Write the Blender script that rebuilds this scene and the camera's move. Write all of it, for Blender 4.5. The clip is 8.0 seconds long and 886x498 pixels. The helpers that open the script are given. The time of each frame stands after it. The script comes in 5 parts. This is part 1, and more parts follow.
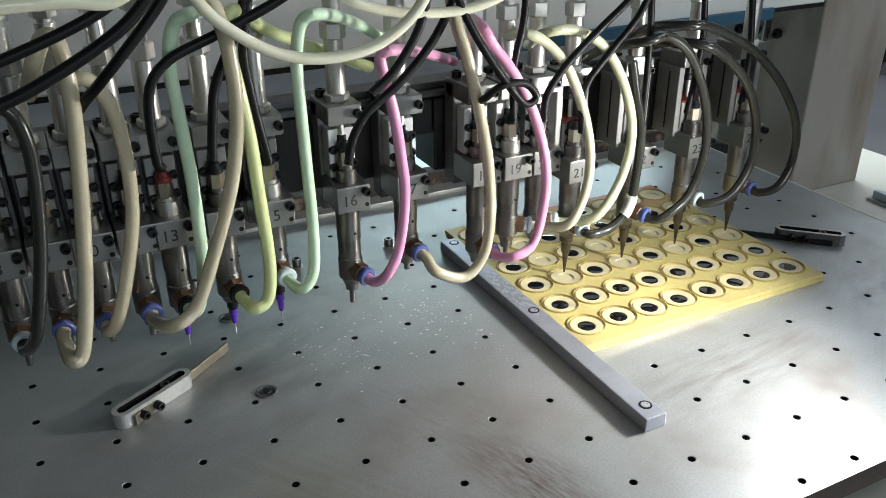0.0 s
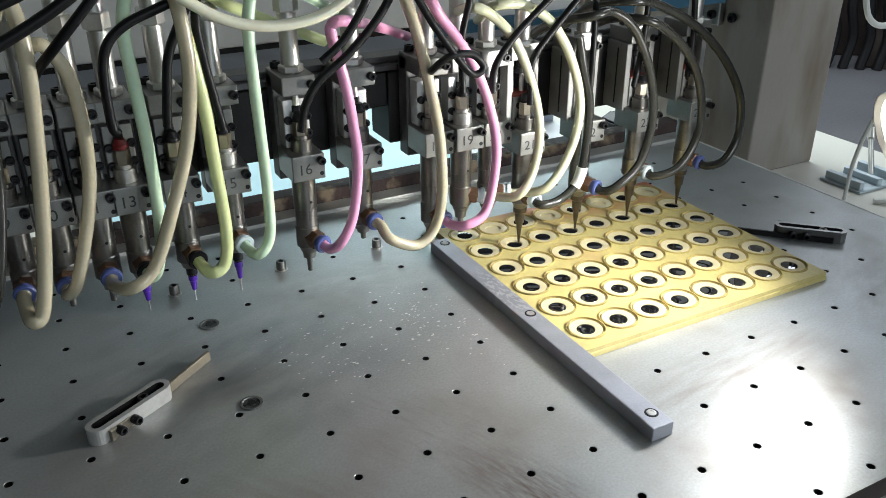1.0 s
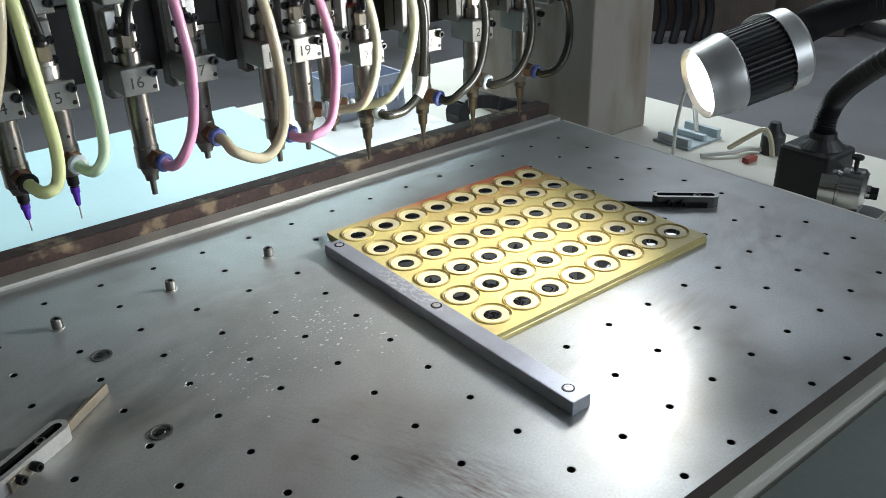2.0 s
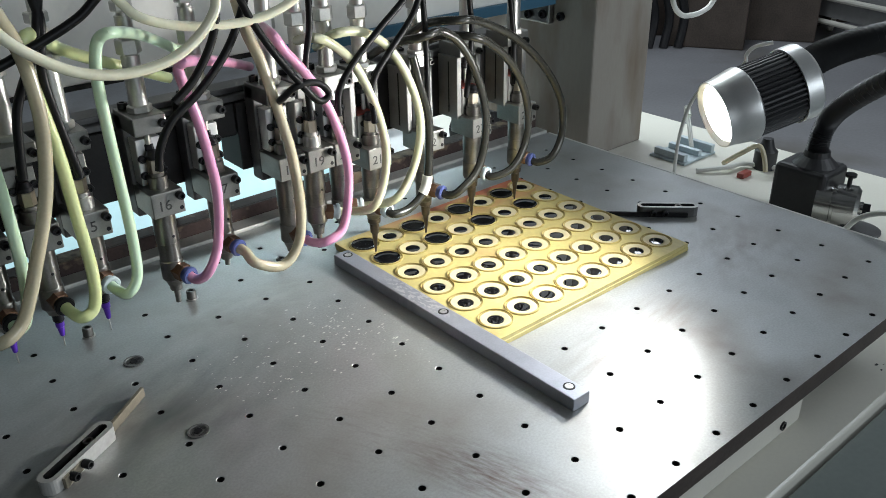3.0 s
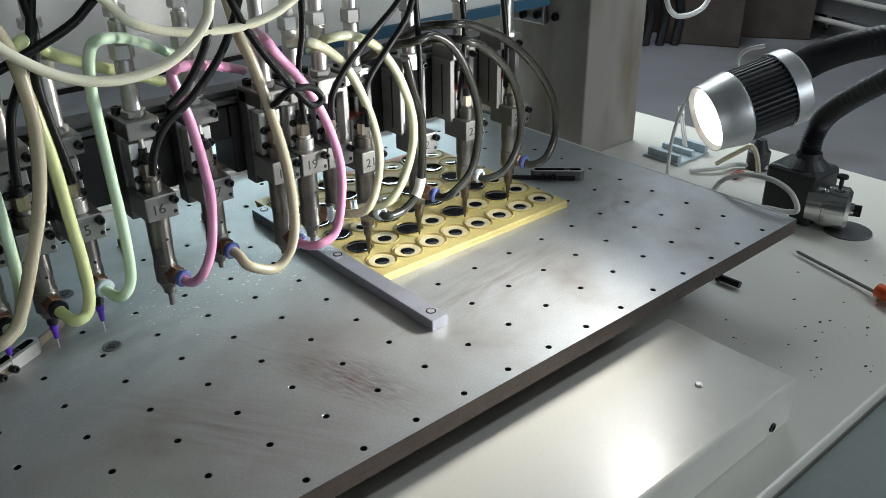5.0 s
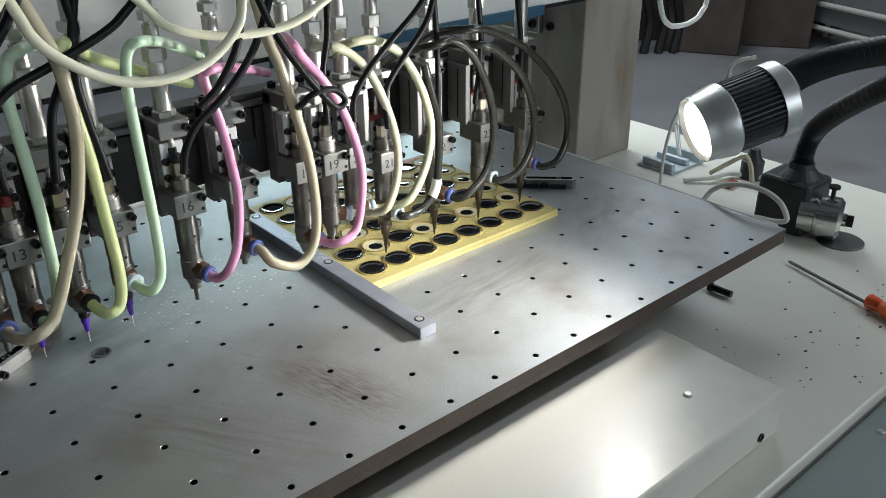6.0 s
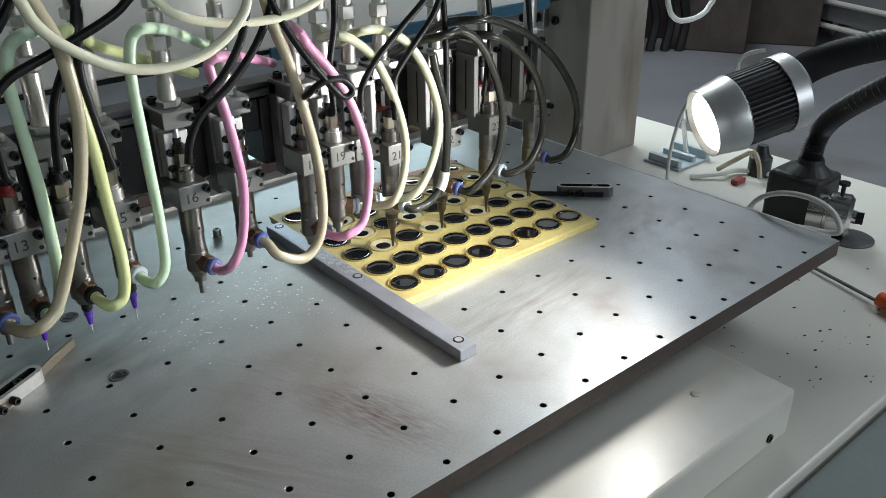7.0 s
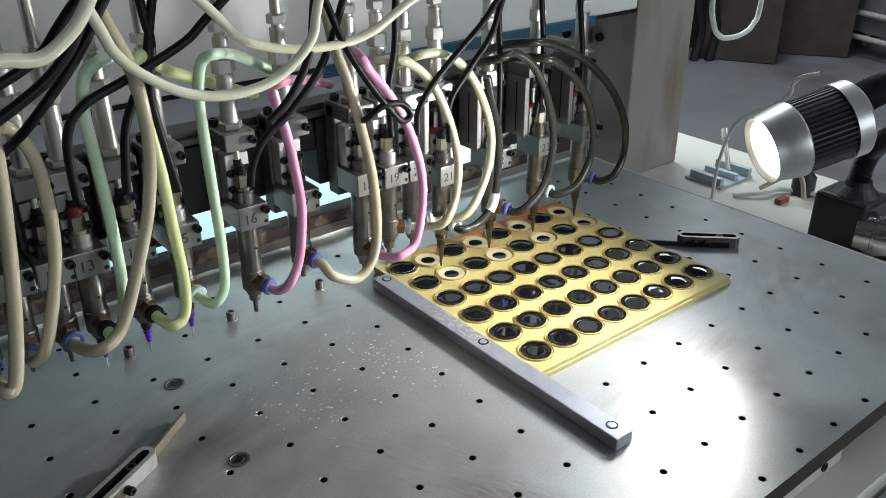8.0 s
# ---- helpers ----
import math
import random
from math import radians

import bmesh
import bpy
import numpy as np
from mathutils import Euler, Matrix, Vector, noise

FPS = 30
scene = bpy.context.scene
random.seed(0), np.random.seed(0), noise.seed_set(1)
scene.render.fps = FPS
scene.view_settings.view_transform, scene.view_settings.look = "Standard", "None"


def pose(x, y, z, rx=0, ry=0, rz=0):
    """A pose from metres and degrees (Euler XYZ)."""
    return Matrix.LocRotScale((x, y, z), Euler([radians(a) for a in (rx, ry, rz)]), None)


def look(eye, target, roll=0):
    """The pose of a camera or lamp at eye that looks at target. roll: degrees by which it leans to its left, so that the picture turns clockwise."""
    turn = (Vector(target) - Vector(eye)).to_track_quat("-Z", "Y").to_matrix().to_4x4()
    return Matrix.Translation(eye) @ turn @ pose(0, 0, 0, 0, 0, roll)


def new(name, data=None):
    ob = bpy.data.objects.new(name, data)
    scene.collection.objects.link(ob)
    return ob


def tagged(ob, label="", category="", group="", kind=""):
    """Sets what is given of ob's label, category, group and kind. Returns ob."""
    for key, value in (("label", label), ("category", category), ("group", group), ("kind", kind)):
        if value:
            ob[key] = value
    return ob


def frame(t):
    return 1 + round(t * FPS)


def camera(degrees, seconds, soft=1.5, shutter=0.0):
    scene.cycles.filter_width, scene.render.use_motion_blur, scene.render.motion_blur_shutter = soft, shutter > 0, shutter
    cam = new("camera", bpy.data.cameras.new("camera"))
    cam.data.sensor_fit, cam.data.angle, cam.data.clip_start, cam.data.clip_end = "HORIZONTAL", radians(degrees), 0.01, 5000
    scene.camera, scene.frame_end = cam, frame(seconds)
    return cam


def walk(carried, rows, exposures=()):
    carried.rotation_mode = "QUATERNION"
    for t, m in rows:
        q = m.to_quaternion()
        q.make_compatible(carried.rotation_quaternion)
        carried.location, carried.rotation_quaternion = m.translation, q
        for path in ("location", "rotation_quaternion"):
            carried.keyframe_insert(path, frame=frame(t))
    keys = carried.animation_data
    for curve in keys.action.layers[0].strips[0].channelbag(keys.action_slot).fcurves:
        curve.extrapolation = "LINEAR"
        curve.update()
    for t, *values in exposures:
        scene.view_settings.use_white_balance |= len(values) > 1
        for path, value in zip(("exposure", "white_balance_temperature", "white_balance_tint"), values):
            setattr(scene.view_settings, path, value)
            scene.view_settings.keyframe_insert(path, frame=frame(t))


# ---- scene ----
# camera and its path: seconds, place, turn
cam = camera(56.17, 8.0, soft=0.65)
PATH = [
    (0, -0.3512, -0.3272, 0.3841, 63.51, -0.36, -26.59), (0.1, -0.3511, -0.3296, 0.3841, 63.73, -0.28, -27.11),
    (0.2, -0.3510, -0.3320, 0.3841, 63.84, -0.20, -27.29), (0.3, -0.3509, -0.3344, 0.3841, 63.69, -0.12, -27.38),
    (0.4, -0.3508, -0.3368, 0.3841, 63.81, -0.04, -27.08), (0.5, -0.3506, -0.3392, 0.3841, 63.73, 0.04, -26.56),
    (0.6, -0.3498, -0.3446, 0.3817, 63.77, 0.00, -26.03), (0.7, -0.3489, -0.3499, 0.3793, 63.45, -0.04, -26.12),
    (0.8, -0.3480, -0.3552, 0.3770, 63.35, -0.08, -26.48), (0.9, -0.3471, -0.3605, 0.3746, 63.44, -0.12, -26.85),
    (1, -0.3462, -0.3658, 0.3722, 63.35, -0.16, -28.09), (1.1, -0.3454, -0.3731, 0.3703, 63.42, -0.28, -29.82),
    (1.2, -0.3446, -0.3805, 0.3684, 63.51, -0.40, -31.40), (1.3, -0.3438, -0.3878, 0.3665, 63.68, -0.51, -32.20),
    (1.4, -0.3429, -0.3951, 0.3646, 63.49, -0.63, -33.58), (1.5, -0.3421, -0.4025, 0.3627, 63.26, -0.75, -34.62),
    (1.6, -0.3453, -0.4055, 0.3630, 63.29, -1.00, -35.37), (1.7, -0.3484, -0.4085, 0.3632, 63.23, -1.26, -36.15),
    (2.8, -0.4112, -0.3935, 0.3982, 63.17, -1.13, -39.93), (2.9, -0.4135, -0.3909, 0.4009, 63.15, -1.08, -40.07),
    (3, -0.4158, -0.3883, 0.4036, 63.06, -1.02, -40.09), (3.1, -0.4160, -0.3883, 0.4036, 62.92, -1.01, -40.29),
    (3.2, -0.4162, -0.3884, 0.4036, 63.07, -1.00, -40.21), (3.3, -0.4164, -0.3884, 0.4036, 63.12, -0.99, -40.20),
    (3.4, -0.4166, -0.3884, 0.4036, 63.06, -0.98, -40.31), (3.5, -0.4168, -0.3884, 0.4036, 62.99, -0.97, -40.21),
    (3.6, -0.4158, -0.3893, 0.4042, 62.94, -0.94, -40.33), (3.7, -0.4148, -0.3901, 0.4049, 62.84, -0.92, -40.36),
    (3.8, -0.4137, -0.3910, 0.4055, 62.97, -0.89, -40.28), (3.9, -0.4127, -0.3918, 0.4061, 62.93, -0.86, -40.25),
    (4, -0.4116, -0.3927, 0.4067, 62.84, -0.84, -40.21), (4.1, -0.4123, -0.3922, 0.4068, 62.79, -0.82, -40.33),
    (4.2, -0.4129, -0.3916, 0.4070, 62.73, -0.81, -40.40), (4.3, -0.4135, -0.3911, 0.4071, 62.69, -0.79, -40.40),
    (4.4, -0.4141, -0.3906, 0.4072, 62.77, -0.78, -40.38), (4.5, -0.4148, -0.3901, 0.4074, 62.90, -0.76, -40.25),
    (4.6, -0.4151, -0.3903, 0.4088, 62.81, -0.79, -40.34), (4.7, -0.4154, -0.3904, 0.4102, 62.64, -0.83, -40.35),
    (5.8, -0.4075, -0.3975, 0.4135, 63.28, -0.64, -40.29), (5.9, -0.4079, -0.3980, 0.4147, 63.16, -0.58, -40.28),
    (6, -0.4083, -0.3986, 0.4158, 63.16, -0.52, -40.38), (6.1, -0.4077, -0.3985, 0.4154, 63.00, -0.50, -40.52),
    (6.2, -0.4072, -0.3985, 0.4149, 63.15, -0.48, -40.38), (6.3, -0.4067, -0.3985, 0.4144, 63.18, -0.46, -40.38),
    (6.4, -0.4061, -0.3985, 0.4139, 63.20, -0.44, -40.48), (6.5, -0.4056, -0.3985, 0.4134, 63.12, -0.42, -40.46),
    (6.6, -0.4041, -0.3969, 0.4120, 63.01, -0.44, -40.53), (6.7, -0.4025, -0.3952, 0.4105, 62.90, -0.47, -40.59),
    (6.8, -0.4010, -0.3936, 0.4091, 63.01, -0.49, -40.34), (6.9, -0.3995, -0.3920, 0.4076, 63.10, -0.51, -40.08),
    (7, -0.3980, -0.3903, 0.4062, 63.06, -0.54, -40.01), (7.1, -0.3998, -0.3886, 0.4072, 63.08, -0.53, -39.90),
    (7.2, -0.4015, -0.3869, 0.4081, 63.01, -0.53, -39.88), (7.3, -0.4033, -0.3851, 0.4091, 63.01, -0.53, -39.81),
    (7.4, -0.4051, -0.3834, 0.4101, 63.16, -0.53, -39.59), (7.5, -0.4068, -0.3817, 0.4110, 63.09, -0.52, -39.33),
    (7.6, -0.4098, -0.3789, 0.4133, 63.18, -0.47, -39.15), (7.7, -0.4127, -0.3761, 0.4156, 63.18, -0.42, -38.96),
    (7.8, -0.4157, -0.3733, 0.4178, 63.14, -0.36, -38.98), (7.9, -0.4186, -0.3705, 0.4201, 63.27, -0.31, -38.60),
    (8, -0.4216, -0.3677, 0.4223, 63.37, -0.26, -38.45),
]
walk(cam, [(t, pose(x, y, z, rx, 0, rz) @ pose(0, 0, 0, 0, 0, lean)) for t, x, y, z, rx, lean, rz in PATH])

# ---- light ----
# world background as a faint, even bluish fill
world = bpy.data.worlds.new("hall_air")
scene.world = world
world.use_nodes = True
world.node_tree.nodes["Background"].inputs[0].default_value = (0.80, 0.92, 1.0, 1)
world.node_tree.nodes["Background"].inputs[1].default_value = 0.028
scene.view_settings.exposure = 0.40

LAMP_FRONT = Vector((0.2386, 0.0049, 0.1674))
LAMP_REAR = Vector((0.3089, -0.0336, 0.1923))
LAMP_AXIS = (LAMP_FRONT - LAMP_REAR).normalized()


def area_lamp(name, eye, target, size, size_y, power, colour):
    data = bpy.data.lights.new(name, "AREA")
    data.shape, data.size, data.size_y, data.energy, data.color = "RECTANGLE", size, size_y, power, colour
    ob = new(name, data)
    ob.matrix_world = look(eye, target)
    return ob


# the lamp's narrow reflector beam and the wide spill of its led face
for name, power, cone, blend in (("work_lamp_beam", 3.8, 88, 1.0), ("work_lamp_spill", 4.6, 153, 1.0)):
    work = bpy.data.lights.new(name, "SPOT")
    work.energy, work.color, work.spot_size, work.spot_blend, work.shadow_soft_size = power, (1.0, 0.99, 0.965), radians(cone), blend, 0.022
    work_ob = new(name, work)
    work_ob.matrix_world = look(LAMP_FRONT + LAMP_AXIS * 0.012, LAMP_FRONT + LAMP_AXIS * 0.5)
# added fill in daylight colour at two assumed windows, south and north
area_lamp("south_fill_light", (0.6, -4.94, 0.9), (0.0, 0.4, 0.15), 3.0, 1.8, 52, (0.82, 0.92, 1.0))
area_lamp("north_fill_light", (1.5, 7.44, 2.55), (0.1, 0.4, 0.0), 1.8, 0.9, 12, (0.68, 0.93, 1.0))
# fill lamps without fixtures, added for the machine's right, the sheet and hall
area_lamp("hall_fill_light", (1.9, -0.9, 1.7), (0.5, 0.3, 0.0), 1.6, 0.3, 13, (0.84, 0.93, 1.0))
area_lamp("hall_fill_light", (0.8, 2.1, 1.9), (0.25, 0.7, -0.06), 2.0, 0.4, 60, (0.86, 0.96, 1.0))
# added fill lamp, low behind the machine, to brighten the table's back
area_lamp("hall_fill_light", (0.95, 1.75, 0.58), (0.15, 0.40, 0.0), 1.2, 0.12, 5.4, (0.72, 0.94, 1.0))
area_lamp("hall_fill_light", (3.6, 2.6, 3.0), (3.8, 2.4, -0.9), 2.4, 1.2, 46, (0.82, 0.90, 1.0))


# ---- materials ----
def mat(name, base, rough=0.5, metal=0.0, scale=40.0, vary=0.15, bump=0.0, fine=400.0, stain=None, stain_scale=6.0, stain_from=0.55, stain_to=0.7, stretch=None, alpha_mix=0.0, coat=0.0, sss=0.0, per_object=0.0):
    """A surface with grain at a fine and a coarse scale, optional stains of another colour, and relief."""
    m = bpy.data.materials.new(name)
    m.use_nodes = True
    nt = m.node_tree
    b = nt.nodes["Principled BSDF"]
    link = nt.links.new
    tc = nt.nodes.new("ShaderNodeTexCoord")
    src = tc.outputs["Object"]
    if stretch:
        mp = nt.nodes.new("ShaderNodeMapping")
        mp.inputs["Scale"].default_value = stretch
        link(src, mp.inputs["Vector"])
        src = mp.outputs["Vector"]

    def noise_tex(s, detail=4.0):
        n = nt.nodes.new("ShaderNodeTexNoise")
        n.inputs["Scale"].default_value, n.inputs["Detail"].default_value = s, detail
        link(src, n.inputs["Vector"])
        return n.outputs["Fac"]

    coarse, grain = noise_tex(scale), noise_tex(fine, 2.0)
    add = nt.nodes.new("ShaderNodeMath")
    add.operation = "MULTIPLY_ADD"
    link(coarse, add.inputs[0])
    add.inputs[1].default_value = 0.65
    half = nt.nodes.new("ShaderNodeMath")
    half.operation = "MULTIPLY"
    link(grain, half.inputs[0])
    half.inputs[1].default_value = 0.35
    link(half.outputs[0], add.inputs[2])
    ramp = nt.nodes.new("ShaderNodeValToRGB")
    dark, light = [c * (1 - vary) for c in base], [min(1, c * (1 + vary)) for c in base]
    ramp.color_ramp.elements[0].position, ramp.color_ramp.elements[1].position = 0.3, 0.7
    ramp.color_ramp.elements[0].color, ramp.color_ramp.elements[1].color = (*dark, 1), (*light, 1)
    link(add.outputs[0], ramp.inputs[0])
    colour = ramp.outputs["Color"]
    if stain:
        sr = nt.nodes.new("ShaderNodeValToRGB")
        sr.color_ramp.elements[0].position, sr.color_ramp.elements[1].position = stain_from, stain_to
        link(noise_tex(stain_scale, 8.0), sr.inputs[0])
        mix = nt.nodes.new("ShaderNodeMix")
        mix.data_type = "RGBA"
        link(sr.outputs["Color"], mix.inputs[0])
        link(colour, mix.inputs[6])
        mix.inputs[7].default_value = (*stain, 1)
        colour = mix.outputs[2]
    if per_object:
        info = nt.nodes.new("ShaderNodeObjectInfo")
        hsv = nt.nodes.new("ShaderNodeHueSaturation")
        rng = nt.nodes.new("ShaderNodeMapRange")
        rng.inputs["To Min"].default_value, rng.inputs["To Max"].default_value = 1 - per_object, 1 + per_object
        link(info.outputs["Random"], rng.inputs["Value"])
        link(rng.outputs["Result"], hsv.inputs["Value"])
        link(colour, hsv.inputs["Color"])
        colour = hsv.outputs["Color"]
    link(colour, b.inputs["Base Color"])
    rr = nt.nodes.new("ShaderNodeMapRange")
    rr.inputs["To Min"].default_value, rr.inputs["To Max"].default_value = max(0.02, rough * 0.8), min(1, rough * 1.2)
    link(coarse, rr.inputs["Value"])
    link(rr.outputs["Result"], b.inputs["Roughness"])
    b.inputs["Metallic"].default_value = metal
    b.inputs["Coat Weight"].default_value = coat
    if sss:
        b.inputs["Subsurface Weight"].default_value = sss
        b.inputs["Subsurface Radius"].default_value = (0.006, 0.005, 0.004)
    if alpha_mix:
        b.inputs["Transmission Weight"].default_value = alpha_mix
    if bump:
        bp = nt.nodes.new("ShaderNodeBump")
        bp.inputs["Strength"].default_value, bp.inputs["Distance"].default_value = bump, 0.0008
        link(add.outputs[0], bp.inputs["Height"])
        link(bp.outputs["Normal"], b.inputs["Normal"])
    return m


STEEL_TABLE = mat("ground_steel", (0.45, 0.47, 0.47), 0.41, 0.58, 9, 0.22, 0.10, 500, stain=(0.24, 0.215, 0.19), stain_scale=9, stain_from=0.47, stain_to=0.80)
STEEL_EDGE = mat("cut_steel", (0.12, 0.095, 0.085), 0.5, 0.7, 40, 0.25, 0.2, 300, stain=(0.10, 0.06, 0.045), stain_scale=12)
STEEL_BAR = mat("bar_steel", (0.44, 0.46, 0.52), 0.36, 0.6, 40, 0.14, 0.1, 600)
BRUSHED = mat("brushed_aluminium", (0.68, 0.68, 0.67), 0.38, 0.75, 60, 0.06, 0.03, 600)
CHROME = mat("bright_plated_metal", (0.62, 0.61, 0.58), 0.36, 0.95, 60, 0.12, 0.03, 600)
POLISHED = mat("polished_chrome", (0.72, 0.72, 0.70), 0.2, 0.95, 60, 0.08, 0.02, 600)
NICKEL = mat("nickel_brass", (0.56, 0.50, 0.40), 0.3, 1.0, 60, 0.18, 0.05, 600)
VALVE_STEEL = mat("turned_steel", (0.24, 0.23, 0.215), 0.30, 1.0, 50, 0.22, 0.06, 700, stain=(0.12, 0.10, 0.08), stain_scale=40, stain_from=0.55, stain_to=0.8)
BLOCK_STEEL = mat("milled_grey_block", (0.28, 0.28, 0.265), 0.36, 0.85, 60, 0.15, 0.1, 700, stain=(0.16, 0.14, 0.12), stain_scale=35, stain_from=0.6, stain_to=0.85)
# also the shade colour under the beam and in the table's holes
DARK_ANOD_AND_SHADE = mat("dark_anodised_metal_and_shade", (0.020, 0.019, 0.019), 0.45, 0.5, 50, 0.3, 0.1, 500)
SLIDE_GREY = mat("slide_grey_metal", (0.13, 0.13, 0.13), 0.45, 0.6, 50, 0.25, 0.1, 500)
# also the shade colour of clamp slots, bolt recesses, grooves and vents
BLACK_OXIDE_AND_SHADE = mat("black_oxide_and_shade", (0.02, 0.02, 0.022), 0.35, 0.6, 80, 0.3)
BRONZE = mat("brown_bronze_elbow", (0.19, 0.11, 0.07), 0.4, 0.7, 60, 0.3, 0.1, 600)
BLUE_RING = mat("blue_plastic_collar", (0.08, 0.11, 0.30), 0.35, 0.0, 60, 0.15)
GREY_RING = mat("pale_blue_plastic_collar", (0.50, 0.58, 0.62), 0.35, 0.0, 60, 0.15)
RED_RING = mat("red_plastic_collar", (0.15, 0.015, 0.015), 0.35, 0.0, 60, 0.15)
RED_DULL = mat("dull_red_plate", (0.28, 0.05, 0.035), 0.5, 0.0, 60, 0.25)
PURPLE = mat("purple_plastic_needle_hub", (0.10, 0.03, 0.42), 0.35, 0.0, 60, 0.2)
NEEDLE = mat("needle_steel", (0.12, 0.10, 0.08), 0.35, 0.9, 90, 0.3)
HOSE = {
    "pink": mat("pink_tube_plastic", (0.78, 0.36, 0.55), 0.3, 0, 30, 0.08, sss=0.3, coat=0.3),
    "beige": mat("beige_tube_plastic", (0.62, 0.56, 0.40), 0.22, 0, 30, 0.12, sss=0.3, coat=0.3, alpha_mix=0.2),
    "cream": mat("cream_tube_plastic", (0.84, 0.82, 0.63), 0.25, 0, 30, 0.08, sss=0.4, coat=0.3),
    "straw": mat("straw_tube_plastic", (0.66, 0.66, 0.45), 0.25, 0, 30, 0.1, sss=0.3, coat=0.3, alpha_mix=0.15),
    "mint": mat("mint_tube_plastic", (0.62, 0.80, 0.58), 0.3, 0, 30, 0.08, sss=0.3, coat=0.3),
    "lime": mat("lime_tube_plastic", (0.66, 0.72, 0.36), 0.3, 0, 30, 0.08, sss=0.3, coat=0.3),
    "smoke": mat("smoky_tube_plastic", (0.028, 0.028, 0.024), 0.2, 0, 30, 0.3, coat=0.15),
    "black": mat("black_cable_plastic", (0.006, 0.006, 0.0065), 0.45, 0, 60, 0.3),
}
HOSE["black"].node_tree.nodes["Principled BSDF"].inputs["Specular IOR Level"].default_value = 0.22
MOULD = mat("yellow_mould_rubber", (0.53, 0.45, 0.18), 0.42, 0, 40, 0.16, 0.15, 300, stain=(0.42, 0.26, 0.12), stain_scale=14, stain_from=0.56, stain_to=0.8)
# darker ochre copy of the mould, with the rims' shadow lines in its colour
MOULD_RIM = mat("shade_darkened_mould_rim", (0.44, 0.35, 0.12), 0.45, 0, 90, 0.25, 0.1, 300, stain=(0.28, 0.19, 0.07), stain_scale=70, stain_from=0.5, stain_to=0.75, per_object=0.12)
MOULD_INSERT = mat("cream_mould_insert", (0.61, 0.54, 0.33), 0.4, 0, 60, 0.06, 0.05, 300, per_object=0.06)
LIQUID = mat("wet_black_resin", (0.006, 0.006, 0.007), 0.03, 0, 30, 0.2, coat=1.0)
CREAM_PAINT = mat("cream_painted_steel", (0.68, 0.66, 0.59), 0.32, 0, 8, 0.05, 0.12, 260, stain=(0.42, 0.39, 0.33), stain_scale=5, stain_from=0.62, stain_to=0.85)
POST_PAINT = mat("grey_beige_painted_steel", (0.34, 0.31, 0.275), 0.5, 0, 8, 0.08, 0.12, 200, stain=(0.19, 0.14, 0.10), stain_scale=14, stain_from=0.47, stain_to=0.72, stretch=(1, 1, 0.3))
BEAM_PAINT = mat("white_painted_beam", (0.85, 0.84, 0.80), 0.45, 0, 6, 0.05, 0.1, 200, stain=(0.5, 0.48, 0.42), stain_scale=5, stain_from=0.62, stain_to=0.85)
LEDGE_PAINT = mat("grey_green_painted_steel", (0.22, 0.25, 0.24), 0.5, 0, 8, 0.1, 0.12, 200)
BLUE_PAINT = mat("blue_painted_trim", (0.03, 0.11, 0.18), 0.5, 0, 10, 0.1)
# white for the cyan sheet's right part, where light bleaches it
GLARE_WHITE = mat("white_glare_board", (0.84, 0.85, 0.84), 0.3, 0, 6, 0.03, 0.03, 120)
HOUSING = mat("grey_cast_housing", (0.27, 0.27, 0.262), 0.46, 0.35, 45, 0.16, 0.12, 500, stain=(0.15, 0.14, 0.13), stain_scale=30, stain_from=0.58, stain_to=0.8)
CYAN_SHEET = mat("pale_cyan_plastic_sheet", (0.45, 0.68, 0.72), 0.35, 0, 6, 0.05, 0.04, 120, stain=(0.48, 0.60, 0.62), stain_scale=5, stain_from=0.6, stain_to=0.8)
RUST = mat("rusty_angle_iron", (0.055, 0.034, 0.030), 0.7, 0.2, 40, 0.45, 0.7, 250, stain=(0.26, 0.20, 0.13), stain_scale=28, stain_from=0.56, stain_to=0.66)
ALU = mat("dull_aluminium_strip", (0.50, 0.50, 0.47), 0.42, 0.45, 20, 0.15, 0.1, 400, stain=(0.24, 0.22, 0.2), stain_scale=25, stain_from=0.6, stain_to=0.8)
ARM_STEEL = mat("tarnished_flat_steel", (0.21, 0.185, 0.14), 0.45, 0.4, 30, 0.2, 0.15, 400, stain=(0.22, 0.17, 0.11), stain_scale=30)
CLAMP_ALU = mat("bright_cast_aluminium", (0.50, 0.50, 0.485), 0.4, 0.5, 30, 0.12, 0.1, 400, stain=(0.40, 0.39, 0.37), stain_scale=60, stain_from=0.6, stain_to=0.8)
RUBBER = mat("black_rubbery_plastic", (0.02, 0.02, 0.022), 0.5, 0, 60, 0.3, 0.1, 300)
ORANGE = mat("orange_plastic_handle", (0.75, 0.10, 0.02), 0.35, 0, 60, 0.1, coat=0.3)
CONCRETE = mat("dusty_concrete_floor", (0.24, 0.24, 0.25), 0.75, 0, 2.0, 0.15, 0.2, 60, stain=(0.16, 0.15, 0.14), stain_scale=1.2)
CARDBOARD = mat("brown_cardboard", (0.10, 0.078, 0.065), 0.8, 0, 6, 0.4, 0.1, 100)
WALL_PAINT = mat("grey_hall_wall", (0.20, 0.20, 0.20), 0.8, 0, 1.5, 0.15, 0.1, 30)
WHITE_PLASTIC = mat("white_plastic", (0.72, 0.72, 0.68), 0.4, 0, 40, 0.08)
BASKET_BLUE = mat("pale_blue_plastic_basket", (0.45, 0.50, 0.62), 0.45, 0, 40, 0.1)
INK = mat("dark_engraving", (0.03, 0.03, 0.03), 0.6, 0, 80, 0.2)
